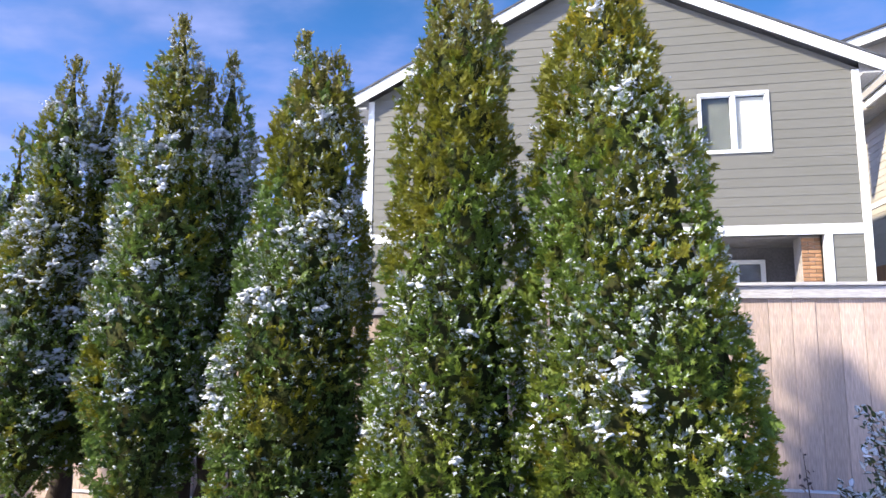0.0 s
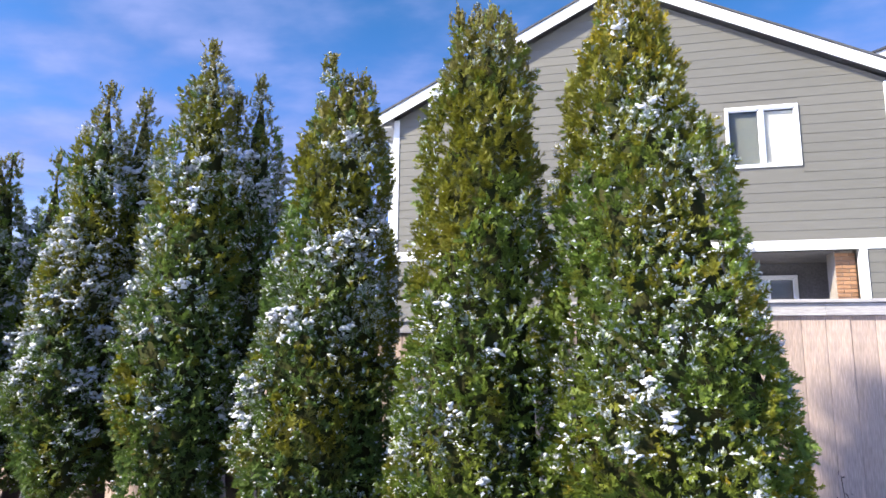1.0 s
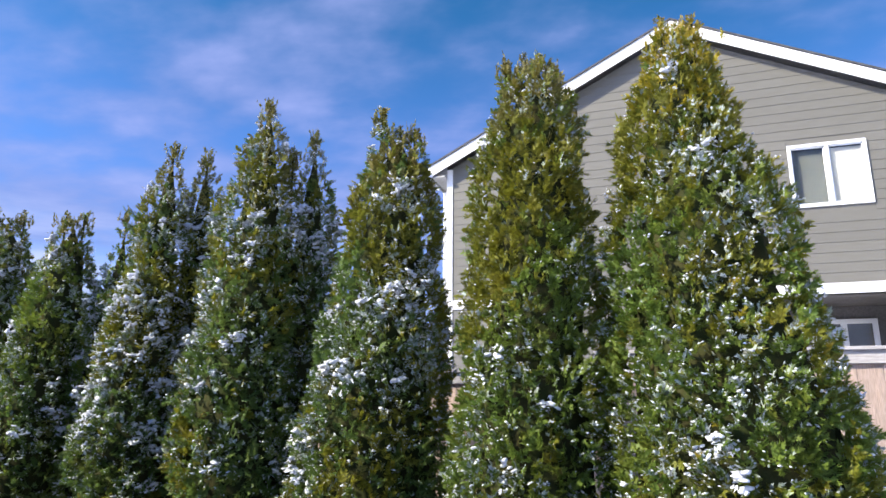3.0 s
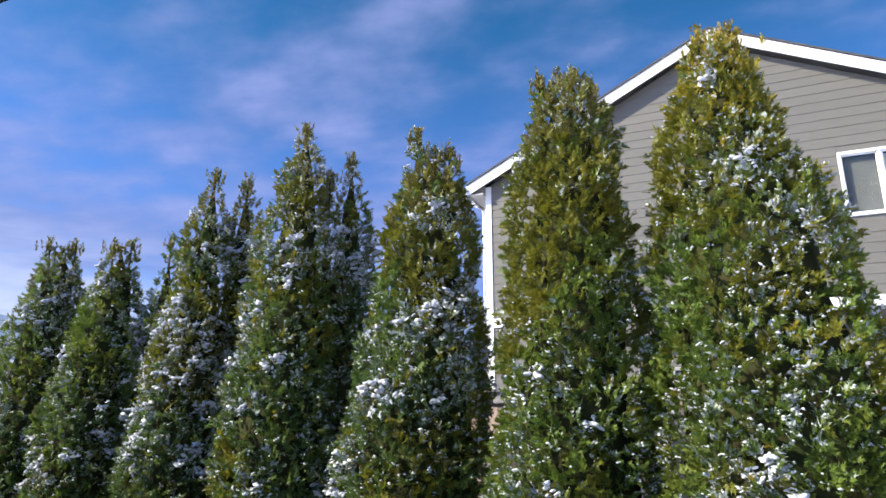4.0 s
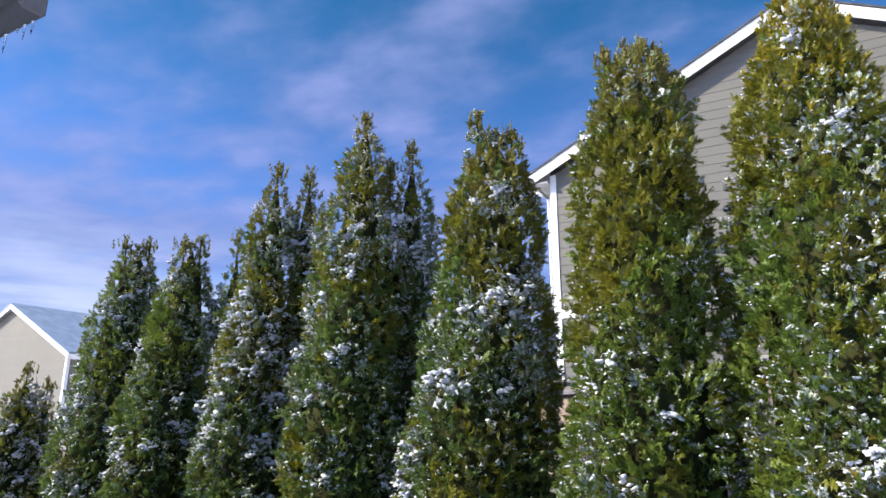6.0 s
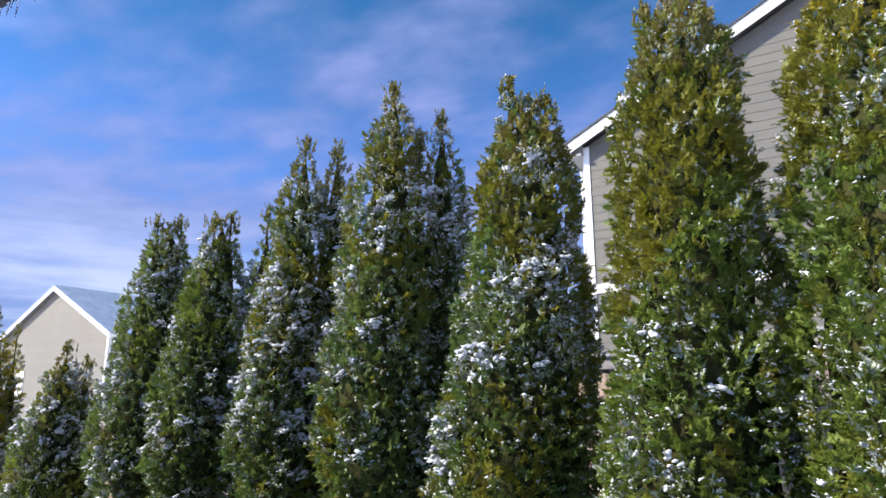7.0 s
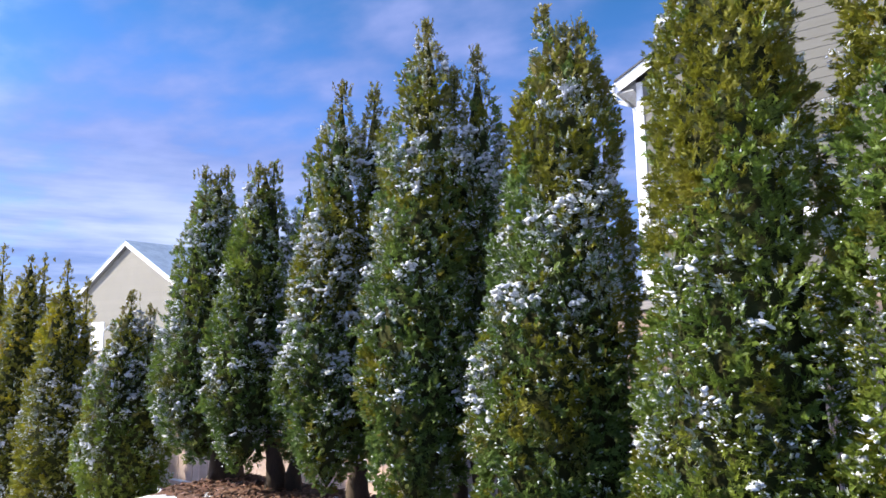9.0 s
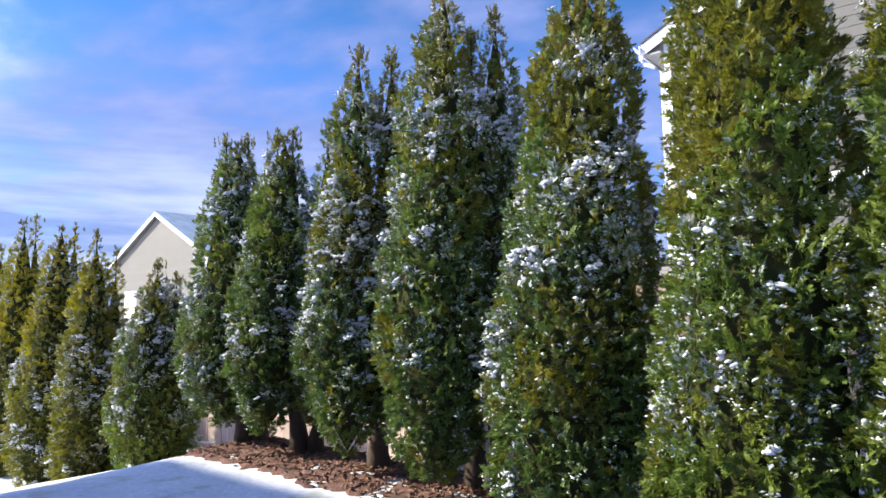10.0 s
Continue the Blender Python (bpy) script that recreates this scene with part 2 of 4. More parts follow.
def part(name, bm, mat, parent, label=""):
    """One bmesh as one mesh object under a thing or a part."""
    me = bpy.data.meshes.new(name)
    bm.to_mesh(me)
    bm.free()
    me.materials.append(mat)
    ob = hang(new(name, me), parent)
    return tagged(ob, label) if label else ob


def add_box(bm, x0, x1, y0, y1, z0, z1, bevel=0.0):
    made = bmesh.ops.create_cube(bm, size=1.0, matrix=Matrix.Translation(((x0 + x1) / 2, (y0 + y1) / 2, (z0 + z1) / 2)) @ Matrix.Diagonal((x1 - x0, y1 - y0, z1 - z0, 1)))
    if bevel:
        edges = list({e for v in made["verts"] for e in v.link_edges})
        bmesh.ops.bevel(bm, geom=edges, offset=bevel, segments=1, affect="EDGES")


def box(name, x0, x1, y0, y1, z0, z1, mat, parent, label="", bevel=0.004):
    bm = bmesh.new()
    add_box(bm, x0, x1, y0, y1, z0, z1, bevel)
    return part(name, bm, mat, parent, label)


def thing(name, place, label, category, group="", kind=""):
    e = new(name)
    e.empty_display_size = 0.2
    e.matrix_world = Matrix.Translation(place)
    return tagged(e, label, category, group, kind)


def tube(bm, points, radii, sides=8):
    """A tapered round tube along points, closed at both ends."""
    rings = []
    pts = [Vector(p) for p in points]
    for i, p in enumerate(pts):
        d = (pts[min(i + 1, len(pts) - 1)] - pts[max(i - 1, 0)]).normalized()
        u = d.orthogonal().normalized()
        w = d.cross(u)
        rings.append([bm.verts.new(p + (u * math.cos(2 * math.pi * k / sides) + w * math.sin(2 * math.pi * k / sides)) * radii[i]) for k in range(sides)])
    for a, b in zip(rings, rings[1:]):
        for k in range(sides):
            f = bm.faces.new((a[k], a[(k + 1) % sides], b[(k + 1) % sides], b[k]))
            f.smooth = True
    bm.faces.new(rings[0][::-1]), bm.faces.new(rings[-1])


gx = np.unique(np.concatenate([np.linspace(-900, -60, 12), np.linspace(-60, -16, 20), np.linspace(-16, 6, 150), np.linspace(6, 60, 24), np.linspace(60, 900, 12)]))
gy = np.unique(np.concatenate([np.linspace(-900, -40, 10), np.linspace(-40, -2, 14), np.linspace(-2, 9, 84), np.linspace(9, 60, 24), np.linspace(60, 900, 12)]))
gverts = [(x, y, rise(x, y)) for y in gy for x in gx]
gfaces = [(j * len(gx) + i, j * len(gx) + i + 1, (j + 1) * len(gx) + i + 1, (j + 1) * len(gx) + i) for j in range(len(gy) - 1) for i in range(len(gx) - 1)]
M_GROUND = material("thin_snow_on_grass", (0.68, 0.70, 0.75), (0.60, 0.63, 0.69), 1.4, 0.7, bump=0.6, bump_scale=38, c=(0.48, 0.50, 0.46), fine=0.16)
ground = tagged(new("ground", mesh_of("ground", gverts, gfaces, M_GROUND, True)), "thin snow cover over a lawn, falling away along the hedge", "ground", kind="structure")

# mulch bed under the row
rng = np.random.default_rng(5)
mx, my = np.linspace(-7.2, 1.6, 190), np.linspace(4.0, 5.6, 44)
mverts = []
for y in my:
    for x in mx:
        edge = min(y - 4.36 - 0.16 * noise.noise(Vector((x * 1.5, 0, 2))) - 0.10 * noise.noise(Vector((x * 7, y * 3, 4))), 5.45 - y,
                   x + 6.35 + 0.35 * noise.noise(Vector((0, y * 4, 1))), 1.4 - x)
        edge = min(edge, 0.16 + 0.55 * noise.noise(Vector((x * 3.1, y * 4.3, 8))) + 0.22 * noise.noise(Vector((x * 11, y * 11, 6))))
        lift = 0.03 if edge > 0.06 else 0.03 * (edge / 0.06) if edge > -0.05 else -0.05
        mverts.append((x, y, rise(x, y) + lift + 0.02 * noise.noise(Vector((x * 11, y * 11, 0)))))
nx = len(mx)
mfaces = [(j * nx + i, j * nx + i + 1, (j + 1) * nx + i + 1, (j + 1) * nx + i) for j in range(len(my) - 1) for i in range(nx - 1)]
mulch = tagged(new("mulch_bed", mesh_of("mulch_bed", mverts, mfaces, M_MULCH, True)), "reddish bark mulch bed under the hedge trees", "mulch", kind="stuff")
cv, cf = [], []
for i in range(4200):
    x, y = rng.uniform(-6.3, 1.4), rng.uniform(4.1, 5.4)
    if y < 4.40 + 0.16 * noise.noise(Vector((x * 1.5, 0, 2))) - 0.10 * rng.random() ** 3:
        continue
    l, w, a = rng.uniform(0.012, 0.04), rng.uniform(0.006, 0.014), rng.uniform(0, math.pi)
    z = rise(x, y) + 0.035 + rng.uniform(0, 0.012)
    dx, dy, t1, t2 = math.cos(a), math.sin(a), rng.uniform(-0.012, 0.012), rng.uniform(-0.006, 0.006)
    n0 = len(cv)
    for s, q, k in ((-1, -1, -1), (1, -1, 1), (1, 1, 1), (-1, 1, -1)):
        cv.append((x + s * l * dx - q * w * dy, y + s * l * dy + q * w * dx, z + k * t1 + q * t2))
    cv.append((x, y, z + 0.012))
    cf += [(n0, n0 + 1, n0 + 4), (n0 + 1, n0 + 2, n0 + 4), (n0 + 2, n0 + 3, n0 + 4), (n0 + 3, n0, n0 + 4)]
tagged(new("bark_chips", mesh_of("bark_chips", cv, cf, M_CHIP)), "loose reddish bark chips strewn over the mulch", "bark chips", kind="stuff")


# ---- arborvitae trees ----
LEVELS = np.array([0, .08, .2, .35, .5, .65, .8, .92, 1.0])
SKIN = 0.048
TUFT = 4
EYE_SIDE = np.array([-0.1, 0.5])


def ico(level):
    bm = bmesh.new()
    bmesh.ops.create_icosphere(bm, subdivisions=level, radius=1.0)
    v = np.array([x.co[:] for x in bm.verts])
    f = np.array([[x.index for x in p.verts] for p in bm.faces])
    bm.free()
    return v, f


ICO_LOW, ICO_MID = ico(1), ico(2)
OCTA = (np.array([[1, 0, 0], [-1, 0, 0], [0, 1, 0], [0, -1, 0], [0, 0, 1], [0, 0, -1.0]]),
        np.array([[0, 2, 4], [2, 1, 4], [1, 3, 4], [3, 0, 4], [2, 0, 5], [1, 2, 5], [3, 1, 5], [0, 3, 5]]))
# a flat spray: pointed leaflets (where along the stem, angle, length, width at the base)
LEAFLETS = ((0.00, -46, 0.50, 0.105), (0.06, 42, 0.52, 0.105), (0.24, -38, 0.50, 0.10), (0.32, 34, 0.48, 0.10), (0.46, -24, 0.44, 0.095),
            (0.50, 10, 0.54, 0.10))
# a frond: sprays along its stem (where along the stem, angle, length)
SPRAYS = ((0.12, -52, 0.44), (0.20, 50, 0.46), (0.34, -46, 0.46), (0.42, 44, 0.46), (0.56, -38, 0.42), (0.62, 36, 0.42), (0.74, -26, 0.36), (0.80, 22, 0.36), (0.84, 0, 0.40))


def units(v):
    return v / np.maximum(np.linalg.norm(v, axis=-1, keepdims=True), 1e-9)


def fast_mesh(name, verts, tris, mats, index=None, smooth=False):
    me = bpy.data.meshes.new(name)
    n, m = len(verts), len(tris)
    me.vertices.add(n), me.loops.add(m * 3), me.polygons.add(m)
    me.vertices.foreach_set("co", np.asarray(verts, np.float32).ravel())
    me.loops.foreach_set("vertex_index", np.asarray(tris, np.int32).ravel())
    me.polygons.foreach_set("loop_start", np.arange(0, m * 3, 3, dtype=np.int32))
    for x in mats:
        me.materials.append(x)
    if index is not None:
        me.polygons.foreach_set("material_index", np.asarray(index, np.int32))
    me.polygons.foreach_set("use_smooth", np.full(m, smooth))
    me.update(calc_edges=True)
    me.validate()
    return me


def fans(base, grow, face, length, rng, leaflets=LEAFLETS, broad=1.0):
    """Sprays of leaflets: triangles for arrays of base points, growth directions, flat normals and lengths."""
    side = units(np.cross(face, grow))
    vs, ts = [], []
    n = len(base)
    for k, (s, ang, ll, ww) in enumerate(leaflets):
        a = np.radians(ang + rng.normal(0, 10, n))[:, None]
        d = grow * np.cos(a) + side * np.sin(a)
        d = units(d + face * rng.normal(0, 0.20, n)[:, None])
        w = units(np.cross(face, d))
        L = (length * ll * rng.uniform(0.75, 1.25, n))[:, None]
        W = (length * ww * broad * rng.uniform(0.8, 1.3, n))[:, None]
        p = base + grow * (length * s)[:, None]
        wedge = np.stack([p + w * W, p - w * W, p + d * L], 1)
        vs.append(wedge.reshape(-1, 3))
        ts.append((np.arange(n) * 3 + k * n * 3)[:, None] + np.array([[0, 1, 2]]))
    return np.concatenate(vs), np.concatenate(ts)


def lumps(place, axis, size, rng, template, squash=0.62):
    """Snow lumps: uneven flattened blobs at places, drawn out along axis."""
    tv, tf = template
    n, k = len(place), len(tv)
    ax = units(axis)
    up = units(np.array([0, 0, 1.0]) - ax * ax[:, 2:3] + rng.normal(0, 0.08, (n, 3)))
    sd = np.cross(up, ax)
    wob = 1 + rng.normal(0, 0.20, (n, k))
    loc = tv[None] * wob[..., None]
    stretch = rng.uniform(1.0, 1.8, n)[:, None]
    v = place[:, None] + size[:, None, None] * (ax[:, None] * (loc[..., 0] * stretch)[..., None] + sd[:, None] * loc[..., 1:2] * 0.85 + up[:, None] * loc[..., 2:3] * squash)
    return v.reshape(-1, 3), (tf[None] + (np.arange(n) * k)[:, None, None]).reshape(-1, 3)


def radius(spire, z):
    """Radius of a spire (x, y, foot, tip, radii from foot to tip, lean x, lean y) at height z."""
    u = (z - spire[2]) / (spire[3] - spire[2])
    return np.where((u < 0) | (u > 1), 0.0, np.maximum(np.interp(u, LEVELS, spire[4]) - SKIN, 0.012))


def axis_at(spire, z):
    """The spire's axis at height z: it may lean from its foot to its tip."""
    x, y, z0, zt, _, lx, ly = spire
    u = np.clip((z - z0) / (zt - z0), 0, 1)
    return np.stack([x + lx * u, y + ly * u, z], -1)


def arborvitae(place, outlines, trunks, label, seed, density=660, snow=1.0, leaf=(M_GREEN, M_DEEP), size=1.0, snow_band=(0.6, 2.3), heaps=(), tip=M_TIP, group="hedge trees"):
    """An arborvitae at place. Outlines: its spires as (offset across the view from the lawn, offset away from it, foot, tip, radii from foot to tip, lean across).
    Trunks: (x, y, ground, x and y at the top, height, radius). Heaps of snow: (x, y, z, reach)."""
    rng = np.random.default_rng(seed)
    away = units(np.array(place) - EYE_SIDE)
    across = np.array([away[1], -away[0]])
    spires = []
    for u, w, z0, zt, radii, lean in outlines:
        q = np.array(place) + across * u + away * w
        spires.append((q[0], q[1], z0, zt, np.array(radii), across[0] * lean, across[1] * lean))
    foot = trunks[0]
    tree = thing("arborvitae_tree", (foot[0], foot[1], foot[2]), label, "tree", group)
    inv = Matrix.Translation((-foot[0], -foot[1], -foot[2]))
    off = np.array(foot[:3])

    def own(name, me, lab=""):
        ob = hang(new(name, me), tree)
        return tagged(ob, lab) if lab else ob

    for tx, ty, tz, ex, ey, h, r in trunks:
        bm = bmesh.new()
        n = 7
        pts = [(tx + (ex - tx) * i / (n - 1) + 0.02 * math.sin(i * 2.1 + seed), ty + (ey - ty) * i / (n - 1) + 0.015 * math.cos(i * 1.7 + seed), tz - 0.06 + h * i / (n - 1)) for i in range(n)]
        tube(bm, pts, [r * (1.35 if i == 0 else 1.08 if i == 1 else 1 - 0.75 * i / n) for i in range(n)], 10)
        bm.transform(inv)
        part("trunk", bm, M_BARK, tree)

    # tufts over each spire's skin, standing out unevenly with gaps between them
    P, N, Z, REL, RAD, OUT = [], [], [], [], [], []
    cv, cf, c0 = [], [], 0
    for si, s in enumerate(spires):
        h = s[3] - s[2]
        zz = np.linspace(s[2], s[3], 60)
        n = int(2 * math.pi * float(radius(s, zz).mean() + 0.04) * h * density / TUFT)
        cdf = np.cumsum(radius(s, zz) + 0.05)
        z = np.interp((np.arange(n) + rng.uniform(0.2, 0.8, n)) / n, cdf / cdf[-1], zz)
        th = np.arange(n) * 2.39996 + rng.normal(0, 0.02, n) / np.maximum(radius(s, z), 0.03)
        out = np.stack([np.cos(th), np.sin(th), np.zeros(n)], -1)
        r = radius(s, z)
        on = axis_at(s, z) + out * r[:, None]
        broad = np.array([noise.noise(Vector((q[0] * 3.2 + seed, q[1] * 3.2, q[2] * 2.2))) for q in on])
        close = np.array([noise.noise(Vector((q[0] * 9.5, q[1] * 9.5 + seed, q[2] * 6.0))) for q in on])
        slim = np.clip(r / 0.22, 0.25, 1.0)
        p = on + out * ((0.105 * broad + 0.045 * close + rng.uniform(-0.022, 0.030, n)) * slim * size)[:, None]
        keep = np.ones(n, bool)
        for oj, o in enumerate(spires):
            if oj != si:
                keep &= np.linalg.norm((p - axis_at(o, z))[:, :2], axis=1) > radius(o, z) * 0.88
        # the side away from the lawn is thinner
        facing = (out[:, :2] * units(EYE_SIDE - p[:, :2])).sum(1)
        keep &= (facing > -0.3) | (rng.random(n) < 0.17)
        P.append(p[keep]), N.append(out[keep]), Z.append(z[keep]), REL.append(((z - s[2]) / h)[keep]), RAD.append(r[keep]), OUT.append(close[keep])
        # a solid core, coloured dark for the shade between the tufts
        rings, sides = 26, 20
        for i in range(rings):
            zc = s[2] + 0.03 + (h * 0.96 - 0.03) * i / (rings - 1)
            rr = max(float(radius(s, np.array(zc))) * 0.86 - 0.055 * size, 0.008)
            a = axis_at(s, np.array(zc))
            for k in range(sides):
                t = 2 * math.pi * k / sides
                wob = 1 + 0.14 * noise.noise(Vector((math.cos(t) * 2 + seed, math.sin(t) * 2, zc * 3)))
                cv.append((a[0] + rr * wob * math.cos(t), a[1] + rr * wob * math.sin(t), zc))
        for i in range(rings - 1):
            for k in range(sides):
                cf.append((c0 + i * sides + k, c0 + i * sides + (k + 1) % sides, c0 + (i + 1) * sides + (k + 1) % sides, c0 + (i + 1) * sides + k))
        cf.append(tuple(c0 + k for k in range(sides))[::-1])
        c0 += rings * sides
    P, N, Z, REL, RAD, OUT = map(np.concatenate, (P, N, Z, REL, RAD, OUT))
    own("inner_twig", mesh_of("inner_twig", np.array(cv) - off, cf, M_CORE, True), "solid crown core, its dark colour standing for shade in the gaps")
    n = len(P)

    # where snow has drifted
    drift = np.array([noise.noise(Vector((p[0] * 2.6 + seed, p[1] * 2.6, p[2] * 2.6))) + 0.7 * noise.noise(Vector((p[0] * 6 + seed, p[1] * 6, p[2] * 7))) for p in P])
    lo, hi = snow_band
    band = np.interp(Z, [lo - 0.5, lo, (lo + hi) / 2, hi, hi + 0.7, 6], [-0.34, 0.0, 0.22, 0.10, -0.03, -0.12])
    for hx, hy, hz, hr in heaps:
        band = band + 0.48 * np.exp(-(((P - np.array([hx, hy, hz])) ** 2).sum(1)) / hr ** 2)
    wet = 0.75 * drift + band + 0.25 * OUT + rng.normal(0, 0.10, n) - 0.5 * np.clip(1 - RAD / 0.12, 0, 1)

    patch = np.array([noise.noise(Vector((p[0] * 1.6 + 7, p[1] * 1.6 + seed, p[2] * 1.3))) for p in P])

    # each tuft holds some fronds: flat sprays on a stem, standing on edge, fanning out and up
    rise_up = np.interp(REL, [0, 0.15, 0.6, 0.9, 1], [0.10, 0.35, 0.65, 1.3, 3.0])[:, None]
    lead = units(N * 0.8 + np.array([0, 0, 1.0]) * rise_up + rng.normal(0, 0.28, (n, 3)))
    tuft = np.repeat(np.arange(n), TUFT)
    n = len(tuft)
    P, N, Z, REL, RAD, wet, patch, lead = (q[tuft] for q in (P, N, Z, REL, RAD, wet, patch, lead))
    slim = np.clip(RAD / 0.16, 0.62, 1.0)
    T = units(lead + rng.normal(0, 0.44, (n, 3)))
    F = units(np.cross(T, N * 0.35 + rng.normal(0, 0.6, (n, 3))))
    F = units(F - T * (F * T).sum(1)[:, None])
    S = np.cross(F, T)
    long = rng.uniform(0.065, 0.110, n) * slim * size
    root = P - lead * (long * 0.60)[:, None] + rng.normal(0, 0.013, (n, 3)) * (slim * size)[:, None]
    base, grow, face, length, owner = [], [], [], [], []
    for s, ang, ll in SPRAYS:
        a = np.radians(ang + rng.normal(0, 9, n))[:, None]
        base.append(root + T * (long * s)[:, None] + rng.normal(0, 0.004, (n, 3)))
        g = units(T * np.cos(a) + S * np.sin(a) + F * rng.normal(0, 0.22, (n, 1)))
        f = F + rng.normal(0, 0.28, (n, 3))
        grow.append(g), face.append(units(f - g * (f * g).sum(1)[:, None])), length.append(long * ll * rng.uniform(0.8, 1.2, n)), owner.append(np.arange(n))
    base, grow, face, length, owner = map(np.concatenate, (base, grow, face, length, owner))
    kind = np.where(rng.random(n // TUFT)[tuft] < np.clip(1.4 * (REL - 0.25) + 0.9 * patch, 0.06, 0.92), 0, 1)
    kind = np.where((REL > 0.80) & (rng.random(n) < np.clip((REL - 0.80) * 6, 0, 0.75)), 2, kind)
    kind = np.where((rng.random(n) < np.clip(0.01 + 0.06 * patch, 0, 0.05)), 2, kind)[owner]
    kind = np.where((rng.random(len(owner)) < np.clip(0.05 + 0.55 * wet, 0.02, 0.42)[owner] * min(snow, 1.6)) & (grow[:, 2] > 0.15), 3, kind)
    # thin leaders at every tip
    tb, tg, tl = [], [], []
    for s in spires:
        for q in range(9 if size < 1.1 else 4):
            top = axis_at(s, np.array(s[3] - 0.06)) + np.array([*rng.normal(0, 0.055, 2), 0]) * (q > 0)
            lift = rng.uniform(0.13, 0.20) * (1.0 if q == 0 else rng.uniform(0.4, 0.8))
            bend = rng.normal(0, 0.18, 2)
            for k in range(13):
                f = k / 13
                tb.append(top + np.array([rng.normal(0, 0.004) + bend[0] * lift * f, rng.normal(0, 0.004) + bend[1] * lift * f, lift * f - 0.09]))
                tg.append(np.array([rng.normal(0, 0.42 * (1 - f) + 0.10), rng.normal(0, 0.42 * (1 - f) + 0.10), 1.0]))
                tl.append(rng.uniform(0.024, 0.044) * (1.15 - 0.6 * f) * size)
    tb, tg, tl = np.array(tb), units(np.array(tg)), np.array(tl)
    v, t = fans(np.concatenate([base, tb]), np.concatenate([grow, tg]), np.concatenate([face, units(np.cross(tg, rng.normal(0, 1, tg.shape)))]),
                np.concatenate([length, tl]), rng, LEAFLETS, 1.12)
    idx = np.tile(np.concatenate([kind, np.full(len(tb), 2)]), len(LEAFLETS))
    own("crown", fast_mesh("crown", v - off, t, (*leaf, tip, M_FROST), idx))

    # snow caps: runs of lumps bent over the ends of snowy branches, long in the drifts and short elsewhere
    def caps(chosen, least, most, spread, lump, top, shape):
        many = rng.integers(least, most, len(chosen))
        k = np.repeat(np.arange(len(chosen)), many)
        lay = units(np.cross(N[chosen], np.array([0, 0, 1.0])) * rng.choice([-1, 1], (len(chosen), 1)) * 0.8 + N[chosen] * 0.35 + rng.normal(0, 0.35, (len(chosen), 3)) * np.array([1, 1, 0.6]) + np.array([0, 0, -0.1]))
        run = rng.uniform(-1, 1, (len(k), 1)) * rng.gamma(3.0, spread, len(chosen))[k][:, None] * size
        pos = root[chosen][k] + T[chosen][k] * (long[chosen] * 0.85)[k][:, None] + lay[k] * run + rng.normal(0, 0.006, (len(k), 3)) * size + np.array([0, 0, 0.010]) - np.array([0, 0, 6.0]) * run ** 2
        return lumps(pos, lay[k] + rng.normal(0, 0.3, (len(k), 3)), np.clip(rng.gamma(3.2, lump, len(k)), 0.003, top) * size, rng, shape, 0.6)

    cap = np.flatnonzero((wet > 0.52 / snow) & (RAD > 0.06) & (rng.random(n // TUFT)[tuft] < 0.22) & (rng.random(n) < 0.8))
    v1, t1 = caps(cap, 4, 10, 0.011, 0.0040, 0.020, ICO_LOW)
    light = np.flatnonzero((rng.random(n) < np.clip(0.09 + 0.36 * wet, 0.025, 0.45) * min(snow, 2.0)) & (RAD > 0.03))
    v4, t4 = caps(light, 2, 6, 0.008, 0.0023, 0.011, OCTA)
    # crumbs of snow on single sprays, thicker in the drifts
    crumb = np.flatnonzero(rng.random(len(owner)) < np.clip(0.05 + 0.20 * wet[owner], 0.012, 0.25) * min(snow, 1.8))
    pos = base[crumb] + grow[crumb] * (length[crumb] * rng.uniform(0.2, 0.8, len(crumb)))[:, None] + np.array([0, 0, 0.004])
    v2, t2 = lumps(pos, grow[crumb] + rng.normal(0, 0.3, (len(crumb), 3)), np.clip(rng.gamma(3.0, 0.0015, len(crumb)), 0.0022, 0.008) * size, rng, OCTA, 0.7)
    # ragged snow lying along the sprays around the caps
    k = np.repeat(cap, 4)
    g = units(N[k] * 0.6 + rng.normal(0, 0.6, (len(k), 3)))
    b3 = root[k] + T[k] * (long[k] * 0.75)[:, None] + rng.normal(0, 0.024, (len(k), 3)) * size
    v3, t3 = fans(b3, g, units(np.array([0, 0, 1.0]) - g * g[:, 2:3] + rng.normal(0, 0.35, g.shape)), rng.uniform(0.022, 0.042, len(k)) * size, rng, LEAFLETS, 1.3)
    parts3 = [(v1, t1), (v2, t2), (v3, t3), (v4, t4)]
    start = np.cumsum([0] + [len(q[0]) for q in parts3])
    tagged(own("snow_clumps", fast_mesh("snow_clumps", np.concatenate([q[0] for q in parts3]) - off, np.concatenate([q[1] + start[i] for i, q in enumerate(parts3)]), (M_SNOW,), smooth=True),
               "small clumps of white snow caught on the sprays"), kind="stuff")
    return tree


def stem(x, y, ex, ey, h=1.2, r=0.07):
    return (x, y, rise(x, y), ex, ey, h, r)


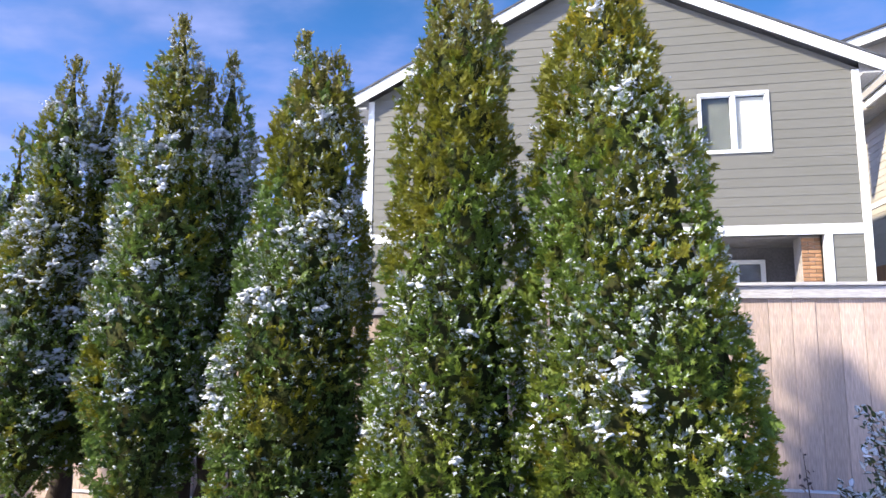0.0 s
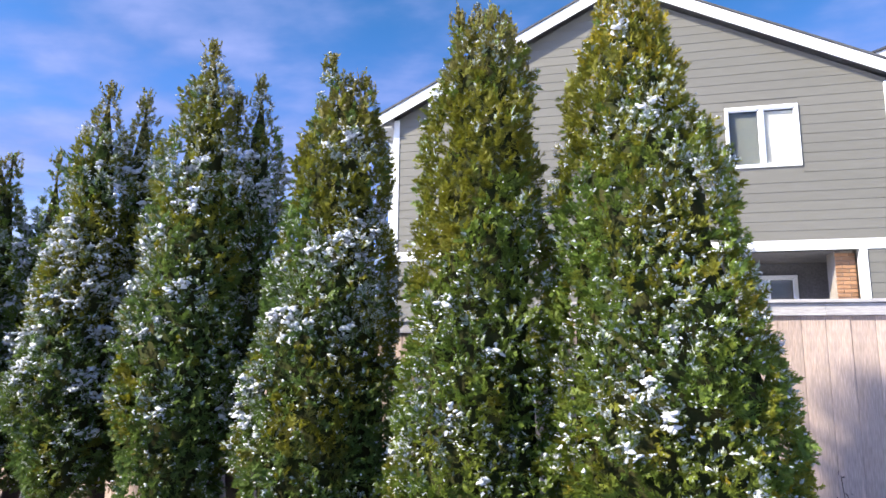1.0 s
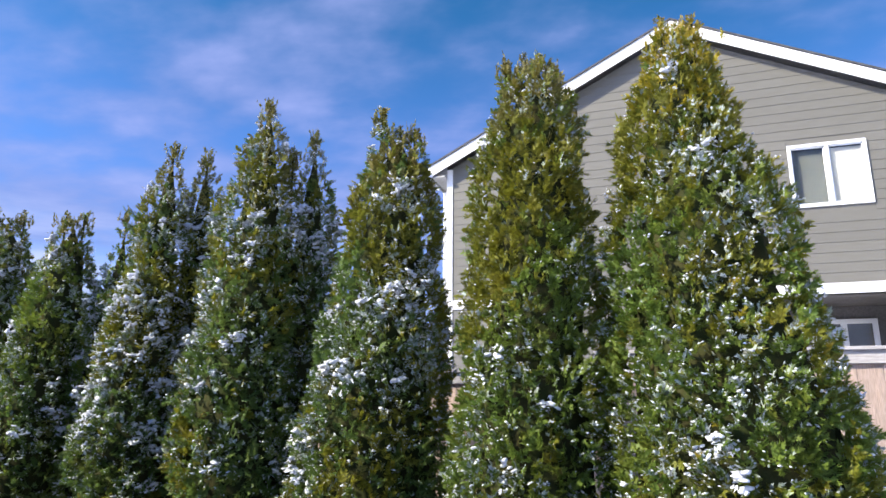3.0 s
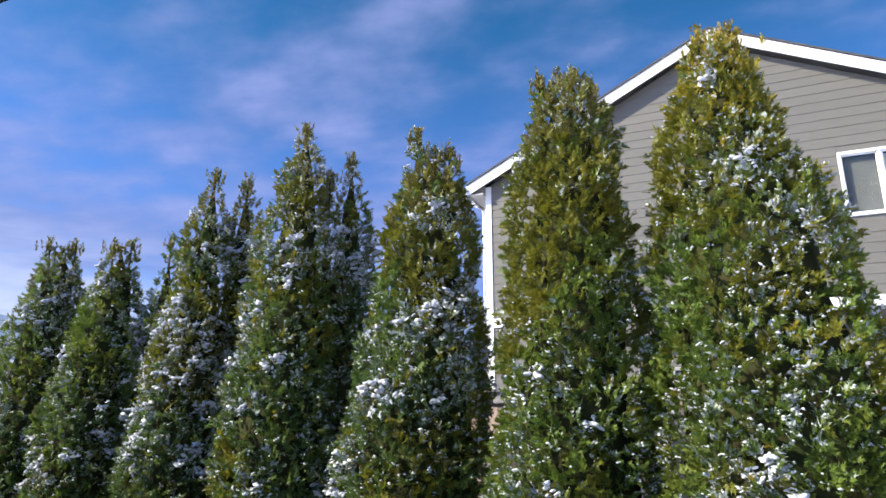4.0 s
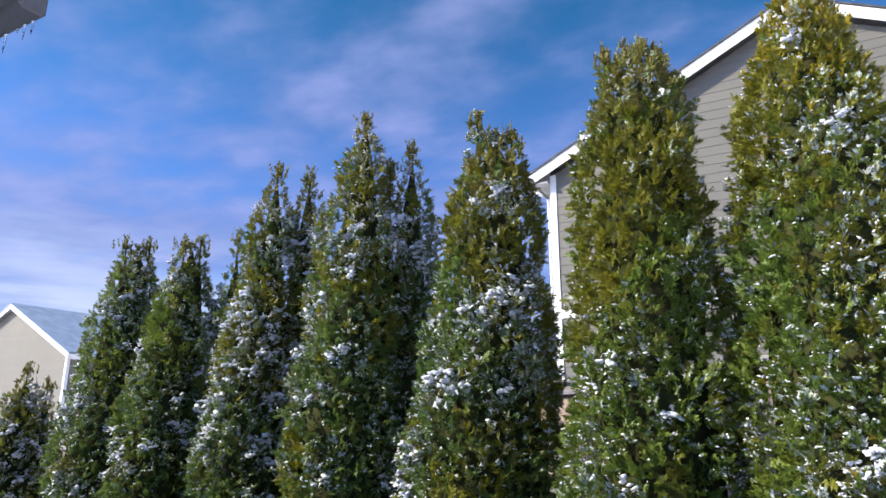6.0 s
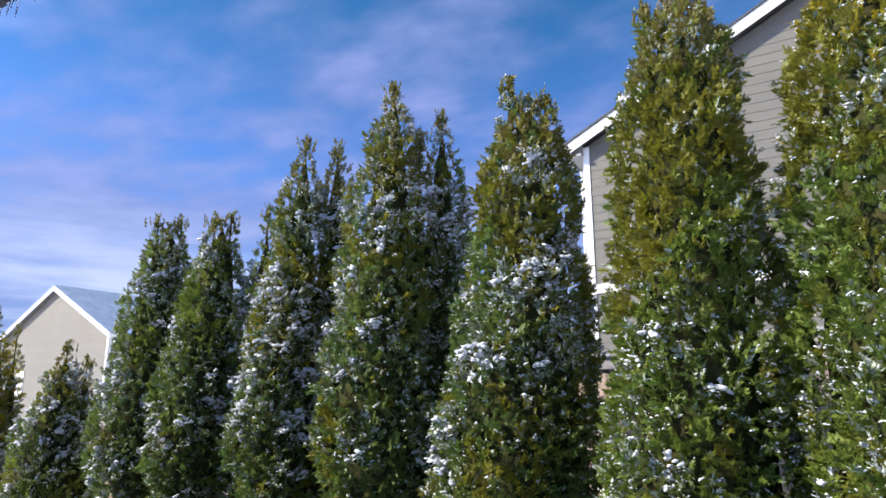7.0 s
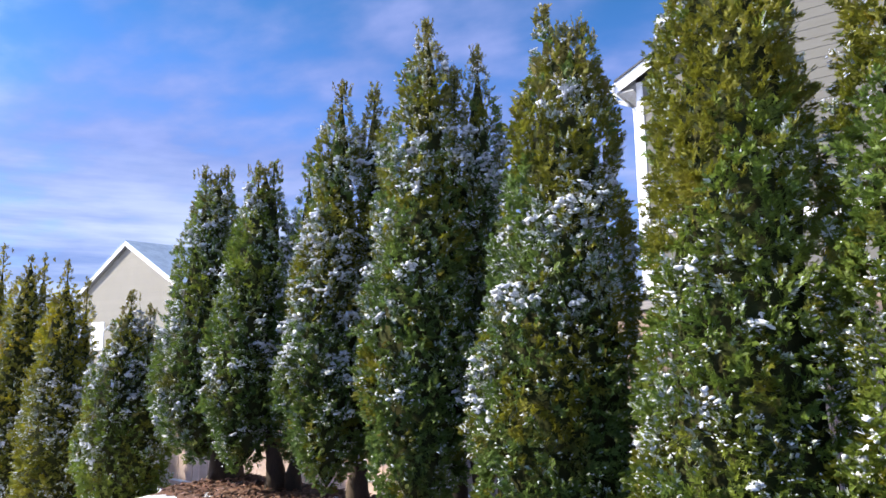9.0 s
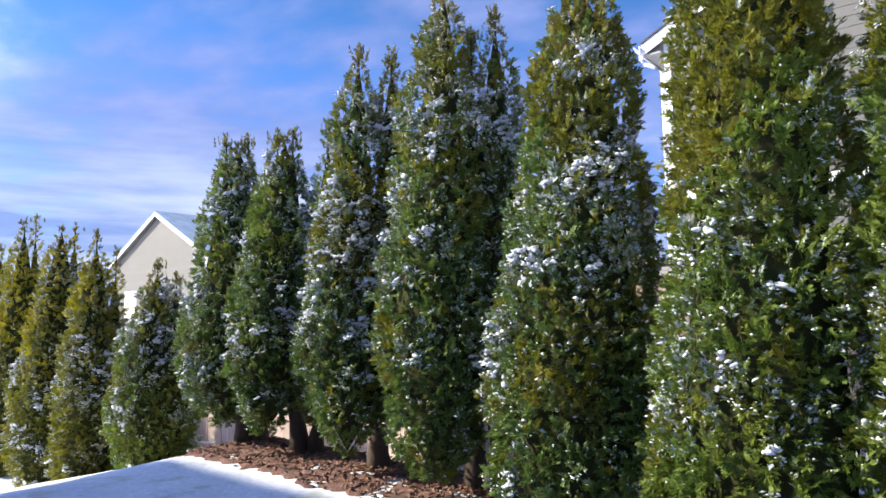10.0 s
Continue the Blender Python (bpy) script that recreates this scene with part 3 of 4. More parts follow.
TIP = (.18, .18, .18, .17, .15, .13, .10, .07, .02)
arborvitae((0.17, 4.36), [(0.09, 0, 0.12, 3.94, (.50, .64, .70, .68, .60, .49, .38, .26, .09), -0.20), (-0.16, 0, 3.0, 4.00, TIP, 0.0), (0.03, 0, 3.0, 3.98, TIP, 0.0),
                          (0.42, 0.1, 0.12, 1.95, (.30, .40, .42, .42, .38, .33, .26, .16, .05), -0.02)],
           [stem(0.25, 4.9, 0.2, 4.5), stem(0.42, 4.95, 0.4, 4.6)], "broad tall arborvitae with golden tip, dusted with snow", 11, tip=M_GILT, snow=1.2, snow_band=(0.9, 2.1),
           heaps=((0.0, 3.70, 1.6, 0.16), (0.5, 3.80, 1.75, 0.16), (-0.32, 3.95, 1.55, 0.14), (0.2, 3.68, 1.38, 0.12), (0.85, 4.05, 1.75, 0.2), (0.28, 3.75, 1.85, 0.10)))
arborvitae((-0.88, 4.36), [(-0.04, 0, 0.10, 3.86, (.46, .57, .55, .50, .47, .42, .34, .25, .10), 0.09), (-0.14, 0, 3.0, 3.88, TIP, 0.0), (0.0, 0, 3.0, 3.89, TIP, 0.0), (0.13, 0, 3.0, 3.87, TIP, 0.0),
                           (-0.25, 0, 0.10, 1.45, (.28, .36, .37, .36, .34, .30, .22, .14, .04), 0.05)],
           [stem(-0.95, 4.95, -0.9, 4.5), stem(-0.8, 5.0, -0.8, 4.6)], "columnar arborvitae with blunt tufted top, snow on lower sprays", 23, snow=1.1, snow_band=(0.7, 1.6),
           heaps=((-0.77, 3.87, 1.99, 0.10), (-1.1, 3.94, 1.32, 0.14), (-1.25, 4.0, 0.95, 0.18), (-0.95, 3.85, 1.1, 0.12), (-1.2, 4.0, 2.0, 0.10)))
arborvitae((-1.97, 4.62), [(-0.12, 0, 0.20, 3.60, (.44, .56, .60, .55, .48, .41, .33, .23, .07), 0.15), (-0.10, 0, 2.9, 3.78, TIP, 0.0), (0.15, 0, 2.9, 3.64, TIP, 0.0)],
           [stem(-1.95, 5.0, -1.95, 4.7), stem(-2.1, 5.0, -2.05, 4.7)], "conical arborvitae with brownish top and snow drifts", 37, snow=1.5, snow_band=(0.7, 2.5), leaf=(M_GREEN, M_BLUE),
           heaps=((-1.93, 4.15, 2.21, 0.12), (-1.65, 4.10, 1.42, 0.18), (-2.35, 4.2, 1.05, 0.2), (-2.05, 4.1, 1.75, 0.12)))
arborvitae((-3.0, 4.65), [(-0.20, 0, 0.24, 4.01, (.14, .36, .46, .47, .42, .33, .25, .16, .03), 0.08), (0.22, 0.05, 0.65, 3.80, (.14, .26, .34, .33, .29, .25, .19, .12, .02), 0.06), (0.09, -0.03, 2.0, 3.58, (.15, .17, .18, .17, .15, .13, .10, .06, .02), 0.0)],
           [stem(-3.14, 5.0, -3.05, 4.7, 1.2, 0.085), stem(-2.97, 5.0, -2.8, 4.75, 1.2, 0.08)], "arborvitae with three pointed leaders, olive green, snow-flecked", 41, density=620, snow=1.65, snow_band=(1.0, 2.8), leaf=(M_GREEN, M_BLUE),
           heaps=((-2.90, 4.15, 1.89, 0.14), (-2.60, 4.40, 2.75, 0.10), (-2.52, 4.35, 1.7, 0.2)))
arborvitae((-4.1, 4.72), [(-0.16, 0, 0.26, 3.82, (.10, .30, .41, .43, .36, .28, .21, .13, .02), 0.10), (0.20, 0.05, 0.45, 3.79, (.12, .26, .34, .34, .31, .26, .20, .13, .04), 0.03)],
           [stem(-4.2, 5.0, -4.1, 4.75, 1.2, 0.09)], "two-pointed arborvitae heavy with snow at mid height", 53, density=620, snow=2.1, snow_band=(0.9, 2.8), leaf=(M_GREEN, M_BLUE),
           heaps=((-3.8, 4.35, 2.0, 0.25), (-4.2, 4.3, 1.6, 0.2)))
arborvitae((-4.98, 5.02), [(0.0, 0, 0.4, 3.36, (.20, .34, .38, .36, .32, .25, .17, .10, .02), 0.02)], [stem(-5.14, 5.05, -5.0, 5.05, 1.3, 0.07)], "slim dark arborvitae standing behind its neighbours", 59, density=480, snow=2.1, leaf=(M_DEEP, M_BLUE))
arborvitae((-5.42, 4.76), [(-0.09, 0, 0.28, 3.22, (.10, .30, .44, .43, .40, .36, .29, .19, .06), 0.17), (0.15, 0, 2.4, 3.32, TIP, 0.0), (0.0, 0.05, 2.4, 3.29, TIP, 0.0)],
           [stem(-5.33, 5.0, -5.35, 4.85, 1.2, 0.09)], "dark green arborvitae with rounded foot, snow in the gaps", 61, density=520, snow=2.1, snow_band=(0.6, 2.8), leaf=(M_DEEP, M_BLUE))
arborvitae((-6.35, 4.86), [(-0.04, 0, 0.26, 3.34, (.12, .36, .54, .53, .46, .39, .32, .21, .06), 0.08), (-0.08, 0, 2.4, 3.42, TIP, 0.0), (0.15, 0, 2.2, 3.43, TIP, 0.0), (0.28, 0.1, 0.9, 2.9, (.20, .30, .34, .33, .30, .26, .20, .12, .02), -0.08)],
           [stem(-6.19, 5.0, -6.3, 4.9, 1.1, 0.13), stem(-6.05, 5.05, -6.15, 4.95, 1.0, 0.09)], "bushy arborvitae above a thick bare trunk", 67, density=480, snow=2.1, snow_band=(0.6, 2.9), leaf=(M_DEEP, M_BLUE))
arborvitae((-8.2, 5.08), [(-0.12, 0, -0.62, 2.16, (.22, .42, .53, .54, .50, .40, .25, .12, .02), 0.02), (0.10, 0.05, -0.4, 1.99, (.20, .33, .38, .36, .32, .26, .18, .10, .02), 0.03)],
           [stem(-8.2, 5.2, -8.3, 5.1, 1.0, 0.08)], "short young arborvitae sprinkled with snow", 71, density=480, snow=2.4, snow_band=(0.0, 1.8))
arborvitae((-10.4, 5.2), [(-0.12, 0, -1.12, 2.74, (.30, .48, .52, .50, .45, .38, .26, .12, .02), 0.05), (0.17, 0.1, -0.9, 2.48, (.22, .32, .34, .32, .28, .22, .16, .09, .02), 0.03)],
           [stem(-10.5, 5.3, -10.5, 5.2, 0.9, 0.09)], "green arborvitae with two tips, sunlit gold put into its colour", 73, density=370, snow=1.5, leaf=(M_GOLD, M_GREEN), size=1.15, snow_band=(-0.6, 1.3))
arborvitae((-11.9, 5.2), [(-0.10, 0, -1.30, 2.97, (.42, .60, .64, .58, .50, .41, .32, .18, .03), 0.08), (0.17, 0.05, 0.0, 3.00, (.22, .28, .30, .28, .25, .21, .16, .10, .02), 0.0)],
           [stem(-12.0, 5.3, -12.0, 5.2, 0.9, 0.09)], "green columnar arborvitae, sunlit gold put into its colour, snowy at the foot", 79, density=300, snow=1.6, leaf=(M_GOLD, M_GREEN), size=1.2, snow_band=(-1.0, 0.8))
arborvitae((-13.8, 5.25), [(-0.04, 0, -1.40, 3.28, (.42, .58, .60, .54, .46, .37, .27, .15, .03), 0.02), (0.16, 0.05, 0.0, 3.34, (.22, .28, .30, .28, .25, .21, .16, .10, .02), 0.0)],
           [stem(-13.8, 5.3, -13.8, 5.25, 0.9, 0.09)], "green arborvitae at the far end of the row, sunlit gold in its colour", 83, density=260, snow=1.0, leaf=(M_GOLD, M_GREEN), size=1.3, snow_band=(-1.0, 0.6))
arborvitae((-15.6, 5.4), [(0, 0, -1.4, 2.9, (.40, .52, .54, .50, .44, .36, .26, .14, .02), 0.0)], [stem(-15.6, 5.4, -15.6, 5.4, 0.9, 0.09)], "far olive arborvitae closing the row", 89, density=220, snow=0.8, leaf=(M_GOLD, M_GREEN), size=1.35, snow_band=(-1.0, 0.6))


# ---- houses ----
def plank_row(parent, y, x0a, x1a, x0b, x1b, z0, z1, mat):
    """One lap-siding board on a wall facing -y: its lower edge stands proud; ends may be cut to a slope."""
    lap = 0.010
    v = [(x0a, y - lap, z0), (x1a, y - lap, z0), (x1b, y - 0.003, z1), (x0b, y - 0.003, z1), (x0a, y, z0), (x1a, y, z0), (x1b, y + 0.001, z1), (x0b, y + 0.001, z1)]
    f = [(0, 1, 2, 3), (4, 5, 1, 0), (5, 6, 2, 1), (7, 4, 0, 3), (6, 7, 3, 2), (7, 6, 5, 4)]
    return hang(new("plank", mesh_of("plank", v, f, mat)), parent)


def gabled_house(place, W, depth, ridge_x, apex_z, base_z, siding, roof_mat, label):
    """A two-storey house with its gable towards -y. place: the middle of the gable wall's foot line; heights are absolute."""
    cx, cy = place
    H = thing("house", (cx, cy, base_z), label, "house")
    inv = Matrix.Translation((-cx, -cy, -base_z))
    half = W / 2
    slope = 0.496
    rx = ridge_x
    wall_apex = apex_z - 0.22
    wall_eave = wall_apex - slope * (half + abs(rx - cx))

    def p(name, bm, mat, parent=H, lab=""):
        bm.transform(inv)
        return part(name, bm, mat, parent, lab)

    def slab(name, quad, thick, mat, parent=H, lab=""):
        bm = bmesh.new()
        a = [bm.verts.new(q) for q in quad]
        b = [bm.verts.new((q[0], q[1], q[2] - thick)) for q in quad]
        bm.faces.new(a), bm.faces.new(b[::-1])
        for i in range(4):
            bm.faces.new((a[i], b[i], b[(i + 1) % 4], a[(i + 1) % 4]))
        bmesh.ops.recalc_face_normals(bm, faces=bm.faces)
        return p(name, bm, mat, parent, lab)

    # body: side and back walls and the gable behind the boards
    def wall_poly(name, pts, mat, thick):
        bm = bmesh.new()
        a = [bm.verts.new(q) for q in pts]
        b = [bm.verts.new((q[0] + thick[0], q[1] + thick[1], q[2])) for q in pts]
        bm.faces.new(a), bm.faces.new(b[::-1])
        for i in range(len(pts)):
            bm.faces.new((a[i], b[i], b[(i + 1) % len(pts)], a[(i + 1) % len(pts)]))
        bmesh.ops.recalc_face_normals(bm, faces=bm.faces)
        return p(name, bm, mat)

    L, R, y0, y1 = cx - half, cx + half, cy, cy + depth
    for x, t in ((L, 0.15), (R - 0.15, 0.15)):
        wall_poly("side_wall", [(x, y0 + 0.16, base_z), (x, y1, base_z), (x, y1, wall_eave - 0.02), (x, y0 + 0.16, wall_eave - 0.02)], siding, (t, 0))
    wall_poly("back_wall", [(L + 0.15, y1 - 0.15, base_z), (R - 0.15, y1 - 0.15, base_z), (R - 0.15, y1 - 0.15, wall_eave), (rx, y1 - 0.15, wall_apex), (L + 0.15, y1 - 0.15, wall_eave)], siding, (0, 0.15))
    # roof: two slopes, overhanging the gable and the eaves
    ov = 0.34
    for s in (-1, 1):
        xe = cx + s * (half + ov)
        eave_z = apex_z - slope * abs(xe - rx)
        roof = slab("roof", [(rx, y0 - 0.24, apex_z + 0.03), (xe, y0 - 0.24, eave_z + 0.03), (xe, y1 + 0.3, eave_z + 0.03), (rx, y1 + 0.3, apex_z + 0.03)], 0.035, roof_mat, H, "dark asphalt shingle roof slope")
        slab("roof_deck", [(rx, y0 - 0.21, apex_z - 0.012), (xe - s * 0.02, y0 - 0.21, eave_z - 0.012), (xe - s * 0.02, y1 + 0.28, eave_z - 0.012), (rx, y1 + 0.28, apex_z - 0.012)], 0.03, M_SOFFIT, roof)
        # rake board on the gable
        slab("rake_board", [(rx, y0 - 0.24 + 0.025, apex_z - 0.012), (xe, y0 - 0.24 + 0.025, eave_z - 0.012), (xe, y0 - 0.21 + 0.02, eave_z - 0.012), (rx, y0 - 0.21 + 0.02, apex_z - 0.012)], 0.21, M_WHITE, H, "white painted rake board")
        # level boxed soffit at the eave's end, fascia and gutter along the eave
        bm = bmesh.new()
        add_box(bm, min(cx + s * half, xe - s * 0.06), max(cx + s * half, xe - s * 0.06), y0 - 0.18, y1, eave_z - 0.22, eave_z - 0.19)
        p("soffit", bm, M_SOFFIT)
        bm = bmesh.new()
        add_box(bm, min(xe, xe - s * 0.03), max(xe, xe - s * 0.03), y0 - 0.18, y1 + 0.25, eave_z - 0.24, eave_z - 0.03)
        p("fascia", bm, M_WHITE)
        bm = bmesh.new()
        ring = [(0.0, 0.0), (0.085, 0.02), (0.115, 0.11), (0.10, 0.115), (0.075, 0.035), (0.012, 0.015), (0.012, 0.11), (0.0, 0.11)]
        ends = [[bm.verts.new((xe + s * (u + 0.002), yy, eave_z - 0.16 + w)) for u, w in ring] for yy in (y0 - 0.28, y1 + 0.25)]
        for i in range(len(ring)):
            bm.faces.new((ends[0][i], ends[0][(i + 1) % 8], ends[1][(i + 1) % 8], ends[1][i]))
        bm.faces.new(ends[0]), bm.faces.new(ends[1][::-1])
        bmesh.ops.recalc_face_normals(bm, faces=bm.faces)
        p("gutter", bm, M_WHITE)
        # downspout: out of the gutter, back under the soffit, down the corner
        if s < 0:
            bm = bmesh.new()
            xg, xw = xe + s * 0.05, cx + s * (half + 0.06)
            tube(bm, [(xg, y0 - 0.10, eave_z - 0.15), (xg, y0 - 0.10, eave_z - 0.25), (xg - s * 0.05, y0 - 0.08, eave_z - 0.33), (xw + s * 0.12, y0 - 0.02, eave_z - 0.40), (xw, y0 + 0.0, eave_z - 0.50), (xw, y0 + 0.02, eave_z - 0.65), (xw, y0 + 0.02, base_z + 0.2)], [0.036] * 7, 8)
            p("downspout", bm, M_WHITE)
        # boxed return closing the eave's end under the rake
        bm = bmesh.new()
        xc = cx + s * half
        zc = apex_z - slope * abs(xc - rx) - 0.05
        prof = [(xc, eave_z - 0.19), (xe - s * 0.03, eave_z - 0.19), (xe - s * 0.03, eave_z - 0.06), (xc, zc)]
        fr, bk = [[bm.verts.new((a, yy, b)) for a, b in prof] for yy in (y0 - 0.045, y0 - 0.03)]
        bm.faces.new(fr), bm.faces.new(bk[::-1])
        for i in range(4):
            bm.faces.new((fr[i], bk[i], bk[(i + 1) % 4], fr[(i + 1) % 4]))
        bmesh.ops.recalc_face_normals(bm, faces=bm.faces)
        p("eave_return", bm, M_SOFFIT)
        # corner trim
        bm = bmesh.new()
        xc = cx + s * half
        add_box(bm, min(xc + s * 0.012, xc - s * 0.11), max(xc + s * 0.012, xc - s * 0.11), y0 - 0.026, y0 + 0.10, base_z, wall_eave + (0.11 * slope) - 0.03, 0.004)
        p("corner_trim", bm, M_WHITE)
    return H, inv, wall_eave, wall_apex, slope


HX, HY, HW = 0.29, 12.0, 8.68
APEX, RIDGE, BASE = 8.465, 0.34, 0.1
house, h_inv, h_we, h_wa, h_sl = gabled_house((HX, HY), HW, 9.0, RIDGE, APEX, BASE, M_SIDING, M_SHINGLE, "grey two-storey house with white trim and lap siding")
WIN = (2.03, 3.20, 4.72, 5.82)
BAND = (3.27, 3.44)
PORCH = (0.6, 3.93)


def h_part(name, bm, mat, parent=house, lab=""):
    bm.transform(h_inv)
    return part(name, bm, mat, parent, lab)


# the gable wall's backing, with the window and porch openings left free
bm = bmesh.new()
xl, xr = HX - HW / 2, HX + HW / 2
add_box(bm, xl, WIN[0], HY + 0.002, HY + 0.15, BAND[0], h_we)
add_box(bm, WIN[1], xr, HY + 0.002, HY + 0.15, BAND[0], h_we)
add_box(bm, WIN[0], WIN[1], HY + 0.002, HY + 0.15, BAND[0], WIN[2])
add_box(bm, WIN[0], WIN[1], HY + 0.002, HY + 0.15, WIN[3], h_we)
add_box(bm, xl, PORCH[0], HY + 0.002, HY + 0.15, BASE, BAND[0])
add_box(bm, PORCH[1], xr, HY + 0.002, HY + 0.15, BASE, BAND[0])
tri = [bm.verts.new(q) for q in ((xl, HY + 0.002, h_we), (xr, HY + 0.002, h_we), (RIDGE, HY + 0.002, h_wa), (xl, HY + 0.15, h_we), (xr, HY + 0.15, h_we), (RIDGE, HY + 0.15, h_wa))]
for q in ((0, 1, 2), (5, 4, 3), (0, 2, 5, 3), (1, 4, 5, 2)):
    bm.faces.new([tri[i] for i in q])
gable = h_part("gable_wall", bm, M_SIDING, house, "wall of grey horizontal lap siding")

EXPO = 0.1665


def board(xa0, xa1, xb0, xb1, z0, z1):
    ob = plank_row(gable, HY, xa0, xa1, xb0, xb1, z0, z1, M_SIDING)
    ob.data.transform(h_inv)


z = BAND[1] + 0.002
while z < h_wa - 0.05:
    z1 = min(z + EXPO, h_wa - 0.01)
    lim = [(h_wa - q) / h_sl for q in (z, z1)]
    a0, a1, b0, b1 = max(xl, RIDGE - lim[0]), min(xr, RIDGE + lim[0]), max(xl, RIDGE - lim[1]), min(xr, RIDGE + lim[1])
    if z1 > WIN[2] - 0.01 and z < WIN[3] + 0.01:
        board(a0, WIN[0] - 0.01, b0, WIN[0] - 0.01, z, z1)
        board(WIN[1] + 0.01, a1, WIN[1] + 0.01, b1, z, z1)
    else:
        board(a0, a1, b0, b1, z, z1)
    z += EXPO
z = BASE + 0.12
while z < BAND[0] - 0.03:
    z1 = min(z + EXPO, BAND[0] - 0.004)
    board(xl, PORCH[0] - 0.10, xl, PORCH[0] - 0.10, z, z1)
    board(PORCH[1] + 0.115, xr, PORCH[1] + 0.115, xr, z, z1)
    z += EXPO
bm = bmesh.new()
add_box(bm, xl + 0.11, xr - 0.11, HY - 0.03, HY + 0.13, *BAND, 0.005)
h_part("band_board", bm, M_WHITE, house, "white belly band board")
for x0, x1 in ((PORCH[1], PORCH[1] + 0.11), (PORCH[0] - 0.11, PORCH[0])):
    bm = bmesh.new()
    add_box(bm, x0, x1, HY - 0.028, HY + 0.12, BASE, BAND[0] - 0.002, 0.005)
    h_part("porch_post", bm, M_WHITE)
# porch recess
for name, d, mat in (("porch_back_wall", (PORCH[0] - 0.1, PORCH[1] + 0.5, HY + 1.6, HY + 1.75, BASE, BAND[0]), M_PORCH),
                     ("porch_ceiling", (PORCH[0] - 0.1, PORCH[1] + 0.1, HY + 0.16, HY + 1.6, BAND[0] + 0.0, BAND[0] + 0.06), M_PORCH),
                     ("porch_side_wall", (PORCH[0] - 0.25, PORCH[0] - 0.11, HY + 0.16, HY + 1.6, BASE, BAND[0]), M_PORCH),
                     ("porch_floor", (PORCH[0] - 0.1, PORCH[1] + 0.1, HY, HY + 1.6, BASE - 0.05, BASE + 0.1), M_MORTAR)):
    bm = bmesh.new()
    add_box(bm, *d)
    h_part(name, bm, mat)


def sash_window(x0, x1, z0, z1, y, frame_w, parent, inverse):
    """A white sliding window: frame, middle bar, two panes, blinds behind."""
    def q(name, bm, mat, par, lab=""):
        bm.transform(inverse)
        return part(name, bm, mat, par, lab)
    bm = bmesh.new()
    for d in ((x0, x1, z1 - frame_w, z1), (x0, x1, z0, z0 + frame_w), (x0, x0 + frame_w, z0 + frame_w, z1 - frame_w), (x1 - frame_w, x1, z0 + frame_w, z1 - frame_w)):
        add_box(bm, d[0], d[1], y - 0.035, y + 0.05, d[2], d[3], 0.004)
    win = q("window", bm, M_VINYL, parent, "white vinyl sliding window")
    mid = (x0 + x1) / 2
    bm = bmesh.new()
    add_box(bm, mid - 0.03, mid + 0.03, y - 0.02, y + 0.04, z0 + frame_w, z1 - frame_w, 0.003)
    q("meeting_rail", bm, M_VINYL, win)
    for a, b, yy in ((x0 + frame_w, mid - 0.03, y + 0.02), (mid + 0.03, x1 - frame_w, y + 0.008)):
        bm = bmesh.new()
        for d in ((a, b, z1 - frame_w - 0.022, z1 - frame_w), (a, b, z0 + frame_w, z0 + frame_w + 0.022), (a, a + 0.02, z0 + frame_w, z1 - frame_w), (b - 0.02, b, z0 + frame_w, z1 - frame_w)):
            add_box(bm, d[0], d[1], yy - 0.008, yy + 0.016, d[2], d[3])
        q("sash", bm, M_VINYL, win)
        bm = bmesh.new()
        add_box(bm, a + 0.02, b - 0.02, yy + 0.002, yy + 0.008, z0 + frame_w + 0.022, z1 - frame_w - 0.022)
        q("pane", bm, M_GLASS, win).visible_shadow = False
        bm = bmesh.new()
        zz = z0 + frame_w + 0.03
        while zz < z1 - frame_w - 0.03:
            add_box(bm, a + 0.01, b - 0.01, yy + 0.055, yy + 0.059, zz - 0.014, zz + 0.011)
            zz += 0.025
        q("blind", bm, M_BLIND if b > mid else M_BLIND_DIM, win, "closed white slatted blind" if b > mid else "grey blind, the dimming of a screen put into its colour")
    bm = bmesh.new()
    add_box(bm, x0, x1, y + 0.14, y + 0.16, z0, z1)
    q("room_dark", bm, M_DARK, win)
    return win


sash_window(*WIN, HY, 0.05, house, h_inv)
sash_window(2.36, 3.40, 1.6, 3.04, HY + 1.58, 0.06, house, h_inv)

# brick pier inside the porch, each brick its own piece
bm = bmesh.new()
add_box(bm, 3.62, 3.925, HY + 0.20, HY + 0.60, BASE, BAND[0] - 0.004)
pier = h_part("brick_pier", bm, M_MORTAR, house, "brown brick pier in sunlight")
brick_me = {}
for w in (0.195, 0.0925):
    bm = bmesh.new()
    add_box(bm, -w / 2, w / 2, -0.012, 0.012, -0.0285, 0.0285, 0.004)
    brick_me[w] = bpy.data.meshes.new("brick")
    bm.to_mesh(brick_me[w])
    bm.free()
    brick_me[w].materials.append(M_BRICK)
course, zb = 0, BASE + 1.0
rb = random.Random(4)
while zb < BAND[0] - 0.05:
    widths = (0.195, 0.0925) if course % 2 else (0.0925, 0.195)
    xb = 3.624
    for w in widths:
        b = hang(new("brick", brick_me[w]), pier)
        b.location = (xb + w / 2 - HX, HY + 0.196 + rb.uniform(-0.004, 0.004) - HY, zb + 0.0285 - BASE)
        xb += w + 0.01
    zb += 0.067
    course += 1

